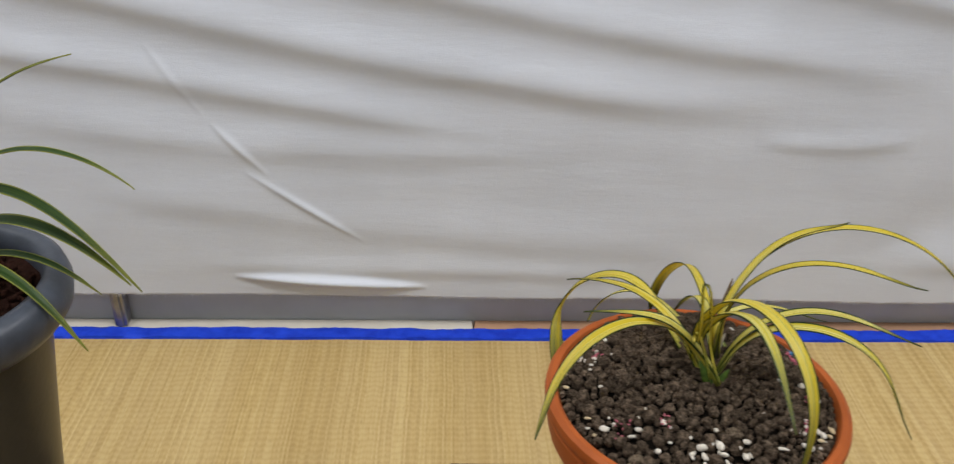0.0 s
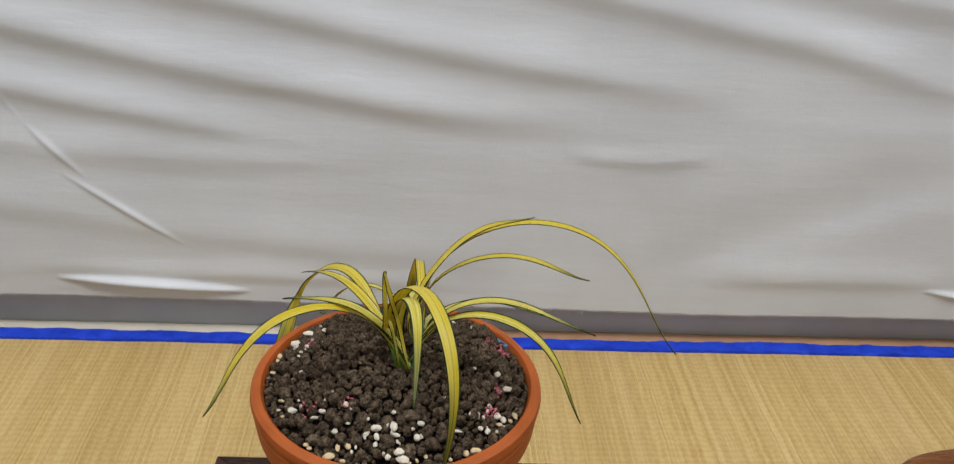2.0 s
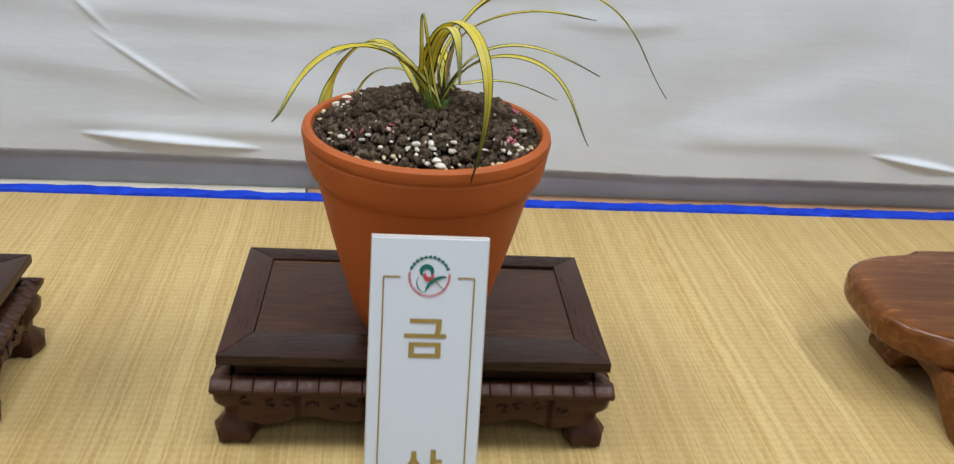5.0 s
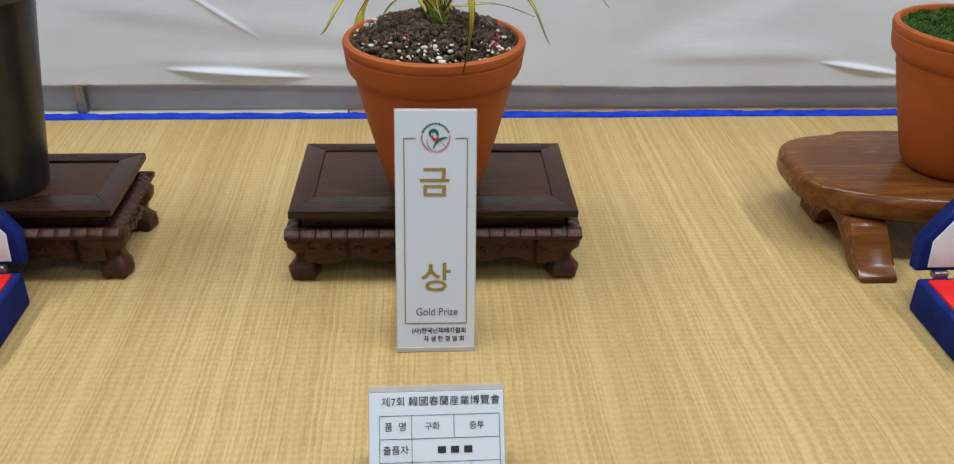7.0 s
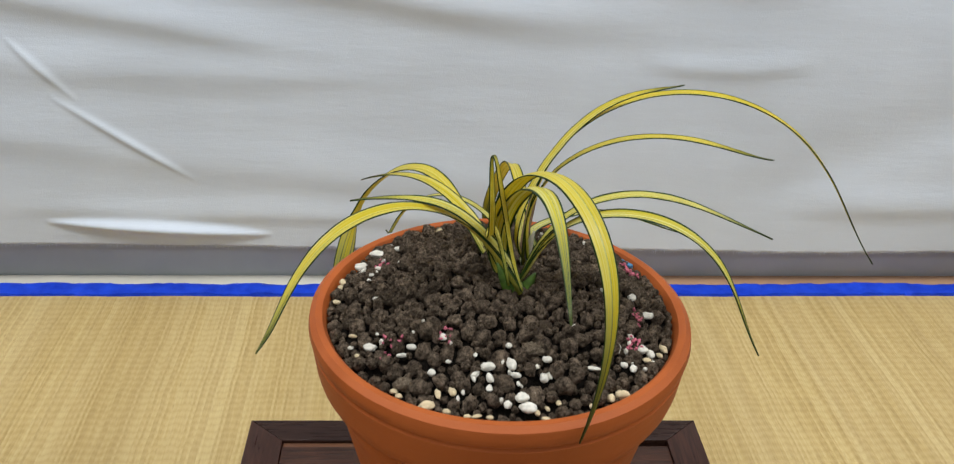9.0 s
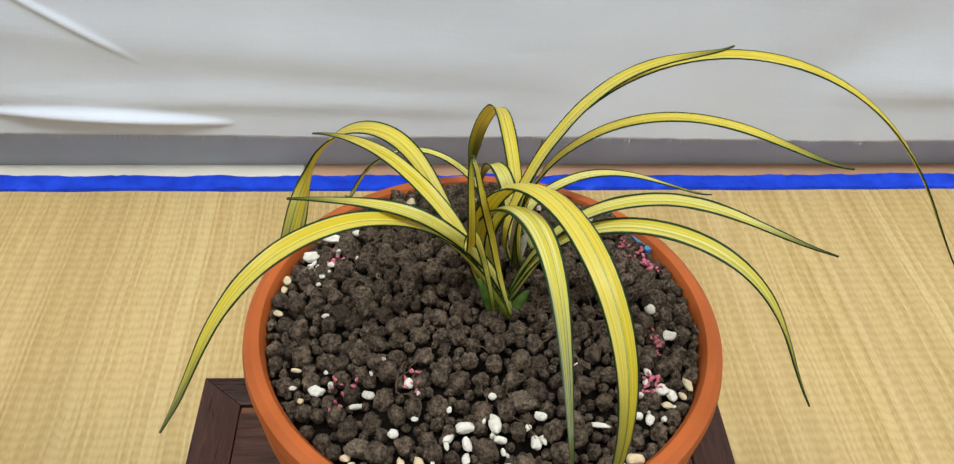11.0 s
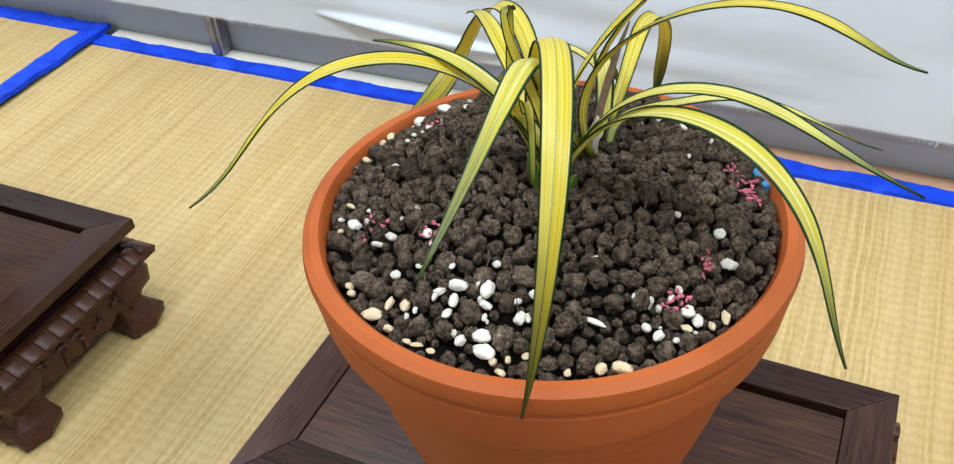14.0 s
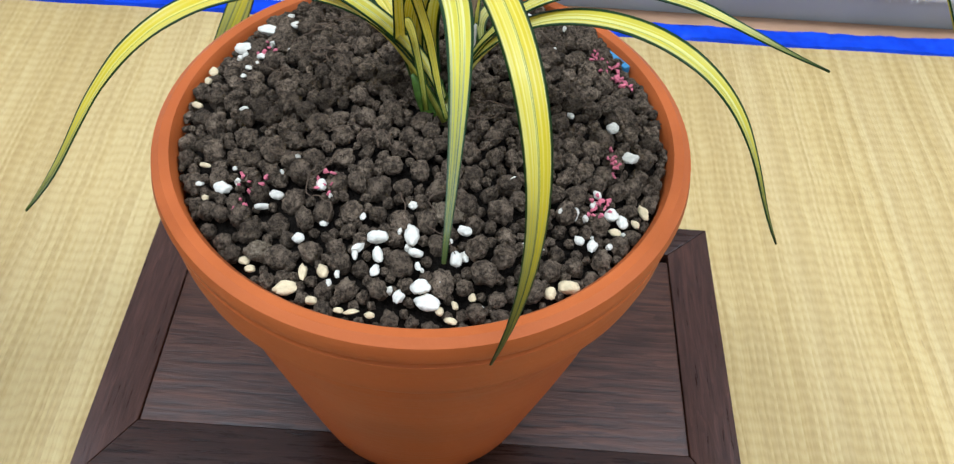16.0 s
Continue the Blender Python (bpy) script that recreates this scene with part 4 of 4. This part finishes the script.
orchid_leaf(0, 0.0078, (0.0106, 0.0081, 0.2829), (0.0062, 0.0039, 0.3728), (0.0604, 0.0659, 0.3828), (0.1718, 0.0263, 0.3801), (0.1338, -0.0250, 0.3545), (0.1808, -0.0158, 0.2981))
orchid_leaf(1, 0.0075, (0.0129, 0.0121, 0.2825), (-0.0062, -0.0095, 0.3149), (0.0136, 0.0021, 0.3369), (0.0412, 0.0554, 0.3650), (0.0608, 0.0061, 0.3760), (0.0864, 0.0266, 0.3738))
orchid_leaf(2, 0.0072, (0.0145, 0.0103, 0.2832), (0.0018, -0.0109, 0.3362), (0.0203, 0.0374, 0.3418), (0.0870, 0.0394, 0.3590), (0.0888, -0.0211, 0.3603), (0.1166, -0.0247, 0.3573))
orchid_leaf(3, 0.0075, (0.0137, 0.0143, 0.2804), (0.0204, 0.0729, 0.3094), (0.0021, 0.0841, 0.3199), (0.0228, 0.1128, 0.2910), (0.0061, 0.1617, 0.2737), (0.0035, 0.1536, 0.2228))
orchid_leaf(4, 0.0105, (0.0012, 0.0112, 0.2721), (-0.0310, 0.0513, 0.3084), (-0.0212, 0.0517, 0.3411), (-0.0720, 0.0768, 0.3094), (-0.0793, 0.1345, 0.2616), (-0.0838, 0.0571, 0.2562))
orchid_leaf(5, 0.0075, (-0.0001, -0.0074, 0.2868), (-0.0121, 0.0196, 0.3120), (-0.0317, 0.0159, 0.3222), (-0.0328, 0.0368, 0.3224), (-0.0529, 0.0593, 0.3145), (-0.0746, 0.0933, 0.2894))
orchid_leaf(6, 0.0098, (0.0080, -0.0175, 0.2820), (-0.0198, 0.0156, 0.3229), (-0.0388, -0.0174, 0.3452), (-0.0979, -0.0364, 0.3464), (-0.0963, -0.0327, 0.2941), (-0.1104, -0.0729, 0.2879))
orchid_leaf(7, 0.0078, (0.0083, -0.0177, 0.2835), (0.0044, 0.0034, 0.2982), (-0.0206, -0.0036, 0.3149), (-0.0211, -0.0090, 0.3310), (-0.0404, -0.0096, 0.3342), (-0.0752, 0.0096, 0.3183))
orchid_leaf(8, 0.0042, (0.0126, 0.0129, 0.2805), (0.0099, 0.0901, 0.2477), (0.0041, 0.1024, 0.2956), (-0.0627, 0.0925, 0.3068), (-0.0541, 0.0982, 0.2395), (-0.0602, 0.0786, 0.2644))
orchid_leaf(9, 0.0045, (0.0013, -0.0190, 0.2875), (-0.0096, 0.0117, 0.3459), (-0.0127, -0.0066, 0.2857), (-0.0000, -0.0269, 0.2906), (-0.0133, -0.0065, 0.3632), (-0.0074, -0.0092, 0.3500))
orchid_leaf(10, 0.0042, (0.0082, -0.0190, 0.2844), (-0.0001, -0.0065, 0.3019), (0.0049, 0.0023, 0.3028), (-0.0041, -0.0166, 0.3256), (-0.0090, -0.0323, 0.3687), (-0.0082, -0.0081, 0.3498))
orchid_leaf(11, 0.0075, (0.0117, 0.0131, 0.2816), (0.0144, 0.0349, 0.2878), (0.0116, 0.0362, 0.3077), (0.0063, 0.0367, 0.3210), (0.0021, 0.0515, 0.3104), (0.0040, 0.0914, 0.2619))
orchid_leaf(12, 0.009, (0.0063, -0.0159, 0.2839), (-0.0050, 0.0460, 0.2675), (-0.0062, 0.0015, 0.3301), (0.0121, -0.0463, 0.3680), (0.0157, -0.0486, 0.3632), (0.0120, -0.1225, 0.3357))
orchid_leaf(13, 0.0092, (0.0041, -0.0047, 0.2799), (-0.0251, 0.0130, 0.2940), (0.0179, 0.0007, 0.4036), (0.0246, -0.0717, 0.3497), (0.0476, -0.1079, 0.3598), (0.0264, -0.0964, 0.2572))
orchid_leaf(14, 0.0095, (0.0068, -0.0119, 0.2856), (0.0227, -0.0085, 0.3142), (0.0248, 0.0056, 0.3355), (0.1085, -0.0421, 0.3447), (0.0934, -0.0379, 0.3097), (0.1156, -0.0545, 0.2716))
orchid_leaf(15, 0.0078, (0.0074, -0.0081, 0.2829), (0.0265, 0.0046, 0.3380), (0.0549, -0.0228, 0.3377), (0.0778, 0.0103, 0.3285), (0.0768, -0.0322, 0.3422), (0.1255, -0.0206, 0.3146))
orchid_leaf(16, 0.006, (0.0194, 0.0151, 0.2884), (0.0094, 0.0563, 0.2905), (0.0417, 0.0689, 0.2592), (0.0479, 0.1060, 0.2911), (0.0854, 0.0585, 0.2798), (0.1162, 0.0834, 0.2606))
for x, y, lean, height, mat, width in ((0.006, -0.019, (-0.009, 0.003), 0.021, SHEATH, 0.007), (0.010, -0.019, (0.006, 0.002), 0.016, SHEATH, 0.007), (0.0085, -0.0195, (-0.0005, 0.001), 0.012, SHEATH, 0.008), (0.012, 0.012, (0.010, 0.010), 0.058, BRACT, 0.0045), (0.013, 0.006, (0.004, -0.002), 0.028, PALE_BRACT, 0.005), (0.002, 0.0, (-0.012, 0.008), 0.024, LEAF, 0.008)):
    a = at_root @ Vector((x - 0.001, y + 0.006, 0.274))
    blade("sheath", [a, a + Vector((lean[0] * 0.2, lean[1] * 0.2, height * 0.5)), a + Vector((lean[0], lean[1], height))], width, mat, orchid, vee=0.7, n=14, base=0.9)


# ---- gold prize card ----
def easel_card(name, m, w, h, thick, label):
    """A leaning card whose face lies in its own xy plane, its origin at the foot's middle."""
    ob = empty(name, m, label, "card")
    bm = bmesh.new()
    box(bm, -w / 2, w / 2, 0, h, -0.001, 0, 0.0003, 1)
    part("board", bm, CARD, ob)
    bm = bmesh.new()
    box(bm, -w / 2 - 0.0007, w / 2 + 0.0009, 0, h + 0.0010, -thick, -0.0011, 0.0005, 1)
    part("backing_plate", bm, CARD_EDGE, ob, "thick clear plastic plate")
    bm = bmesh.new()
    box(bm, -w / 2 - 0.0010, w / 2 + 0.0012, -0.0006, 0.004, -thick - 0.0008, 0.0010, 0.0004)
    part("foot_lip", bm, CARD_EDGE, ob, "grey plastic lip")
    return ob


lean = math.degrees(math.atan2(0.0625, 0.2365))
card = easel_card("award_card", pose(-0.0031, -0.1988, 0.0008, 90 - lean, 0, 0) @ Matrix.Rotation(radians(-0.45), 4, "Z") @ Matrix.Diagonal((1.008, 1.018, 1, 1)), 0.0765, 0.2375, 0.0052, "white gold-prize award card leaning before the stand")
bm = bmesh.new()
box(bm, -0.015, 0.015, 0.008, 0.150, -0.0070, -0.0056, 0.0004, 1, Matrix.Translation((0, 0.150, 0)) @ Matrix.Rotation(radians(19), 4, "X") @ Matrix.Translation((0, -0.150, 0)))
part("strut", bm, CARD_EDGE, card)
HX = 0.030
for s in (-1, 1):
    bar("side_line", s * HX - 0.0005, s * HX + 0.0005, 0.029, 0.2115, GOLD, card)
    bar("corner_line", min(s * HX, s * 0.0190), max(s * HX, s * 0.0190), 0.2110, 0.2120, GOLD, card, 0.00045)
bar("foot_line", -HX, HX, 0.0285, 0.0295, GOLD, card, 0.00045)
lettering("word", "\uae08", 0.031, -0.001, 0.168, GOLD, card, 0.0004, 1.08, 0.0004)
lettering("word", "\uc0c1", 0.031, 0.0, 0.074, GOLD, card, 0.0004, 1.08, 0.0004)
lettering("word", "Gold Prize", 0.0112, 0.001, 0.0405, GREY_INK, card, 0.0004, 0.86)
lettering("word", "(\uc0ac)\ud55c\uad6d\ub09c\uc7ac\ubc30\uc790\ud611\ud68c", 0.0066, 0.003, 0.0210, BLACK_INK, card, 0.0004, 0.92, 0.0001)
lettering("word", "\uc790 \uc0dd \ub780 \uacbd \uc601 \ud68c", 0.0064, 0.008, 0.0125, BLACK_INK, card, 0.0004, 0.92, 0.0001)


def ring_marks(cx, cy, radius, count, parent, ink, a0, a1, length, width):
    """Short radial ticks round a ring."""
    bm = bmesh.new()
    for i in range(count):
        a = a0 + (a1 - a0) * (i + 0.5) / count
        m = Matrix.Translation((cx + radius * math.cos(a), cy + radius * math.sin(a), 0.0004)) @ Matrix.Rotation(a, 4, "Z")
        box(bm, -length / 2, length / 2, -width / 2, width / 2, -0.00008, 0.00008, 0, 1, m)
    return part("emblem_ring", bm, ink, parent)


def arc_band(cx, cy, r0, r1, w0, a0, a1, ink, parent, z=0.0004):
    """A flat curl whose radius and width change along it."""
    bm = bmesh.new()
    rows = []
    for i in range(25):
        t = i / 24
        a, r = a0 + (a1 - a0) * t, r0 + (r1 - r0) * t
        w = w0 * math.sin(math.pi * (0.12 + 0.83 * t))
        rows.append([bm.verts.new((cx + (r + s * w / 2) * math.cos(a), cy + (r + s * w / 2) * math.sin(a), z + k)) for s, k in ((-1, 0), (1, 0), (1, 0.0001), (-1, 0.0001))])
    for a, b in zip(rows, rows[1:]):
        for j in range(4):
            bm.faces.new((a[j], a[(j + 1) % 4], b[(j + 1) % 4], b[j]))
    return part("emblem_curl", bm, ink, parent)


EX, EY = 0.0, 0.2120
ring_marks(EX, EY, 0.0132, 11, card, GREEN_INK, 0.30, 2.80, 0.0021, 0.0014)
ring_marks(EX, EY, 0.0132, 11, card, GREEN_INK, 0.36, 2.86, 0.0009, 0.0021)
ring_marks(EX, EY, 0.0132, 32, card, RED_INK, 2.92, 6.45, 0.0017, 0.0007)
arc_band(EX - 0.0022, EY + 0.0030, 0.0042, 0.0030, 0.0036, -0.5, 4.1, GREEN_INK, card)
arc_band(EX + 0.0002, EY + 0.0008, 0.0034, 0.0018, 0.0032, 2.6, 6.9, RED_INK, card, 0.00055)
arc_band(EX + 0.0110, EY - 0.0125, 0.0125, 0.0135, 0.0026, 1.55, 3.0, GREEN_INK, card, 0.0007)
arc_band(EX - 0.0010, EY - 0.0040, 0.0072, 0.0072, 0.0007, 2.6, 4.6, GREEN_INK, card, 0.0006)
arc_band(EX - 0.0060, EY - 0.0180, 0.0180, 0.0175, 0.0006, 0.45, 1.45, GREY_INK, card, 0.0008)

# ---- exhibit card ----
info = easel_card("exhibit_card", pose(-0.0050, -0.4090, 0.0006, 52, 0, 0.5) @ Matrix.Scale(0.935, 4), 0.118, 0.098, 0.002, "small printed exhibit card in a clear stand before the award card")
bm = bmesh.new()
box(bm, -0.060, 0.061, 0.0985, 0.104, -0.0022, -0.0008, 0.0003)
part("clear_edge", bm, CARD_EDGE, info)
bm = bmesh.new()
box(bm, -0.058, 0.058, 0.0, 0.070, -0.0036, -0.0024, 0.0003, 1, Matrix.Translation((0, 0.070, 0)) @ Matrix.Rotation(radians(62), 4, "X") @ Matrix.Translation((0, -0.070, 0)))
part("strut", bm, CARD_EDGE, info)
lettering("word", "\uc81c7\ud68c \u97d3\u570b\u6625\u862d\u7523\u696d\u535a\u89bd\u6703", 0.0090, 0.004, 0.0895, BLACK_INK, info, 0.0004, 1.0)
for y in (0.078, 0.058, 0.038, 0.018):
    bar("rule", -0.050, 0.055, y - 0.0002, y + 0.0002, BLACK_INK, info)
for x, y0, y1 in ((-0.050, 0.010, 0.078), (0.055, 0.010, 0.078), (-0.022, 0.010, 0.078), (0.0150, 0.058, 0.078), (0.0290, 0.018, 0.038)):
    bar("rule", x - 0.0002, x + 0.0002, y0, y1, BLACK_INK, info, 0.00042)
lettering("word", "\ud488  \uba85", 0.0082, -0.036, 0.068, BLACK_INK, info, 0.0004)
lettering("word", "\uad6c\ud654", 0.0074, -0.004, 0.068, BLACK_INK, info, 0.0004)
lettering("word", "\uc911\ud22c", 0.0074, 0.035, 0.068, BLACK_INK, info, 0.0004)
lettering("word", "\ucd9c\ud488\uc790", 0.0082, -0.036, 0.048, BLACK_INK, info, 0.0004)
for x in (0.004, 0.0155, 0.027):
    bar("ink_bar", x - 0.0036, x + 0.0036, 0.0450, 0.0510, BLACK_INK, info)
for x, w in ((-0.036, 0.008), (0.004, 0.016), (0.042, 0.009)):
    bar("ink_bar", x - w, x + w, 0.0255, 0.0305, BLACK_INK, info)


# ---- medal cases ----
def medal_case(m, label):
    """An open velvet case, its origin under the middle of its hinge; the lid stands upright with cut corners."""
    ob = empty("medal_case", m, label, "medal case", "medal cases")
    bm = bmesh.new()
    box(bm, -0.055, 0.055, -0.115, -0.002, 0, 0.040, 0.004, 3)
    part("base", bm, VELVET, ob, smooth=40)
    bm = bmesh.new()
    box(bm, -0.047, 0.047, -0.107, -0.010, 0.036, 0.0425, 0.002, 2)
    part("lining", bm, RED_LINING, ob, "red satin lining", smooth=40)
    o = [(-0.055, 0.0), (0.055, 0.0), (0.055, 0.036), (0.022, 0.078), (-0.022, 0.078), (-0.055, 0.036)]
    lid = part("lid", prism(o, -0.020, 0.0, 0.004, 3), VELVET, ob, smooth=40)
    lid.matrix_basis = Matrix.Translation((0, 0.0, 0.046)) @ Matrix.Rotation(radians(84), 4, "X")
    part("lid_lining", prism([(x * 0.82, 0.006 + y * 0.84) for x, y in o], 0.0002, 0.003, 0.001), SATIN, lid, "white satin lining", smooth=40)
    for x in (-0.030, 0.030):
        bm = bmesh.new()
        box(bm, x - 0.008, x + 0.008, -0.006, 0.004, 0.0395, 0.0475, 0.0015)
        part("hinge", bm, STEEL, ob, "dull steel hinge")
    return ob


case_left = medal_case(pose(-0.491, -0.095, 0, 0, 0, 0), "open dark blue velvet medal case with a red lining")
copy_thing(case_left, pose(0.570, -0.136, 0, 0, 0, 0))

# ---- black pot with its own orchid ----
black = empty("black_pot", pose(-0.477, 0.006, 0.0883), "tall black plastic pot with a slate rim on a carved stand", "flower pot")
part("body", lathe([(0.0, 0.0), (0.038, 0.0), (0.042, 0.003), (0.0445, 0.02), (0.056, 0.122), (0.068, 0.212), (0.072, 0.232)], 64, 0.006, False), BLACK_POT, black, smooth=40)
part("rim", lathe([(0.070, 0.217), (0.078, 0.220), (0.084, 0.228), (0.0855, 0.237), (0.083, 0.246), (0.077, 0.2505), (0.070, 0.248), (0.067, 0.240), (0.066, 0.207)], 72, 0.006, False), SLATE_RIM, black, "thick rounded slate-blue rim", smooth=60)
bark = empty("bark_mix", pose(-0.477, 0.006, 0.1153), "dark reddish bark filling the black pot", "potting mix")
BARK = grains("bark", (0.030, 0.012, 0.008), (0.085, 0.035, 0.022))
mound("bed", 0.0675, lambda x, y: 0.206 + 0.004 * noise.noise(Vector((x * 60, y * 60, 2))), BARK, bark, 40, 14)
bm = rock(1.0, 51, 1, 0.4, (1.3, 0.9, 0.6))
chip = bpy.data.meshes.new("chip")
bm.to_mesh(chip)
bm.free()
rnd = random.Random(21)
ms = []
for _ in range(420):
    a, q = rnd.uniform(0, 6.283), 0.063 * math.sqrt(rnd.random())
    ms.append(Matrix.Translation((q * math.cos(a), q * math.sin(a), 0.207 + rnd.uniform(0, 0.003))) @ Euler((rnd.uniform(0, 6), rnd.uniform(0, 6), rnd.uniform(0, 6))).to_matrix().to_4x4() @ Matrix.Scale(rnd.uniform(0.0018, 0.0035), 4))
tagged(scatter_mesh("bark_chip", chip, ms, BARK, bark), kind="stuff")
green = empty("orchid", pose(-0.483, 0.017, 0.312), "green orchid with cream-edged drooping leaves in the black pot", "orchid")
for width, ctrl in (
    (0.0075, [(0, 0, 0), (0.010, 0, 0.090), (0.050, -0.003, 0.145), (0.090, -0.006, 0.160), (0.123, -0.006, 0.168)]),
    (0.0070, [(0, 0, 0), (0.020, 0, 0.090), (0.060, -0.003, 0.130), (0.112, -0.006, 0.120), (0.1436, -0.006, 0.088)]),
    (0.0110, [(0, 0, 0), (0.015, 0, 0.080), (0.055, 0, 0.125), (0.100, -0.006, 0.075), (0.137, -0.006, 0.018)]),
    (0.0120, [(0, 0, 0), (0.020, 0, 0.060), (0.060, -0.003, 0.092), (0.100, -0.006, 0.062), (0.132, -0.008, 0.024)]),
    (0.0080, [(0, 0, 0), (0.020, -0.010, 0.050), (0.060, -0.020, 0.068), (0.088, -0.030, 0.030), (0.110, -0.035, -0.005)]),
    (0.0070, [(0, 0, 0), (0.020, 0.000, 0.040), (0.060, -0.003, 0.060), (0.090, -0.006, 0.040), (0.112, -0.006, 0.016)]),
    (0.0090, [(0, 0, 0), (-0.020, 0.010, 0.090), (-0.060, 0.030, 0.140), (-0.090, 0.045, 0.090), (-0.110, 0.050, 0.040)]),
    (0.0090, [(0, 0, 0), (-0.020, -0.010, 0.080), (-0.060, -0.020, 0.120), (-0.100, -0.035, 0.070), (-0.120, -0.040, 0.020)]),
    (0.0090, [(0, 0, 0), (-0.005, 0.020, 0.090), (-0.015, 0.060, 0.140), (-0.025, 0.090, 0.100), (-0.030, 0.110, 0.050)]),
):
    blade("leaf", ctrl, width, LEAF_GREEN, green)

# ---- teak slab stand with a second terracotta pot ----
TX, TY, TZ = 0.630, 0.052, 0.086
teak = empty("slab_stand", pose(TX, TY, 0), "low polished teak slab stand with rounded ends and splayed legs", "plant stand")
outline = []
for i in range(72):
    a = 2 * math.pi * i / 72
    c, s = math.cos(a), math.sin(a)
    k = 0.50 if s > 0 else 0.95
    outline.append((0.192 * math.copysign(abs(c) ** k, c) + 0.006 * s, 0.104 * math.copysign(abs(s) ** (k * 0.9), s)))
part("top", prism(outline, TZ - 0.034, TZ, 0.011, 5), TEAK, teak, smooth=40)
for sx in (-1, 1):
    bm = bmesh.new()
    o = [(-0.083, TZ - 0.034), (-0.090, 0.048), (-0.103, 0.028), (-0.121, 0.013), (-0.138, 0.007), (-0.139, 0.0), (-0.103, 0.0), (-0.086, 0.010), (-0.074, 0.026), (-0.056, 0.037), (-0.020, 0.039), (-0.006, 0.028), (0.001, 0.010), (0.008, 0.0), (0.056, 0.0), (0.057, 0.007), (0.048, 0.024), (0.043, 0.044), (0.042, TZ - 0.034)]
    a = [bm.verts.new((-0.022, y, z)) for y, z in o]
    b = [bm.verts.new((0.022, y, z)) for y, z in o]
    bm.faces.new(a)
    bm.faces.new(b[::-1])
    for i in range(len(o)):
        bm.faces.new((a[i], a[(i + 1) % len(o)], b[(i + 1) % len(o)], b[i]))
    bmesh.ops.bevel(bm, geom=bm.edges[:], offset=0.003, segments=2, affect="EDGES", profile=0.5)
    leg = part("leg", bm, TEAK, teak, "arched splayed board leg", smooth=40)
    leg.matrix_basis = pose(sx * 0.124, 0, 0, 0, 0, 0)
pot_right = copy_thing(pot_main, pose(0.627, 0.044, TZ))
tagged(pot_right, "orange terracotta pot on the teak slab stand", "flower pot", "terracotta pots")
moss = empty("moss_bed", pose(0.627, 0.044, TZ), "green moss covering the second pot", "moss")
mound("bed", 0.0862, lambda x, y: 0.170 + 0.012 * (1 - (x * x + y * y) / 0.0075) + 0.005 * noise.noise(Vector((x * 70, y * 70, 9))), MOSS, moss, 60, 24)
bm = bmesh.new()
rnd = random.Random(31)
for _ in range(2600):
    a, q = rnd.uniform(0, 6.283), 0.083 * math.sqrt(rnd.random())
    x, y = q * math.cos(a), q * math.sin(a)
    z = 0.170 + 0.012 * (1 - q * q / 0.0075) + 0.005 * noise.noise(Vector((x * 70, y * 70, 9)))
    dx, dy, hgt = rnd.gauss(0, 0.002), rnd.gauss(0, 0.002), rnd.uniform(0.002, 0.006)
    v = [bm.verts.new(p) for p in ((x - 0.0006, y, z), (x + 0.0006, y, z), (x + dx, y + dy, z + hgt))]
    bm.faces.new(v)
tagged(part("moss_tufts", bm, MOSS, moss), kind="stuff")
fern = empty("orchid", pose(0.627, 0.044, TZ + 0.180), "dark green orchid with drooping leaves in the mossy pot", "orchid")
for tip, up, width in (((-0.135, -0.01, 0.055), 0.12, 0.006), ((-0.128, -0.03, 0.035), 0.13, 0.006), ((-0.05, -0.10, 0.06), 0.13, 0.007), ((0.10, 0.03, 0.05), 0.15, 0.008), ((0.08, -0.06, 0.06), 0.14, 0.008), ((-0.02, 0.11, 0.08), 0.15, 0.008)):
    t = Vector(tip)
    blade("leaf", [Vector((0, 0, 0)), t * 0.18 + Vector((0, 0, up * 0.55)), t * 0.5 + Vector((0, 0, up * 0.95)), t * 0.85 + Vector((0, 0, up * 0.35)), t], width, LEAF_GREEN, fern)
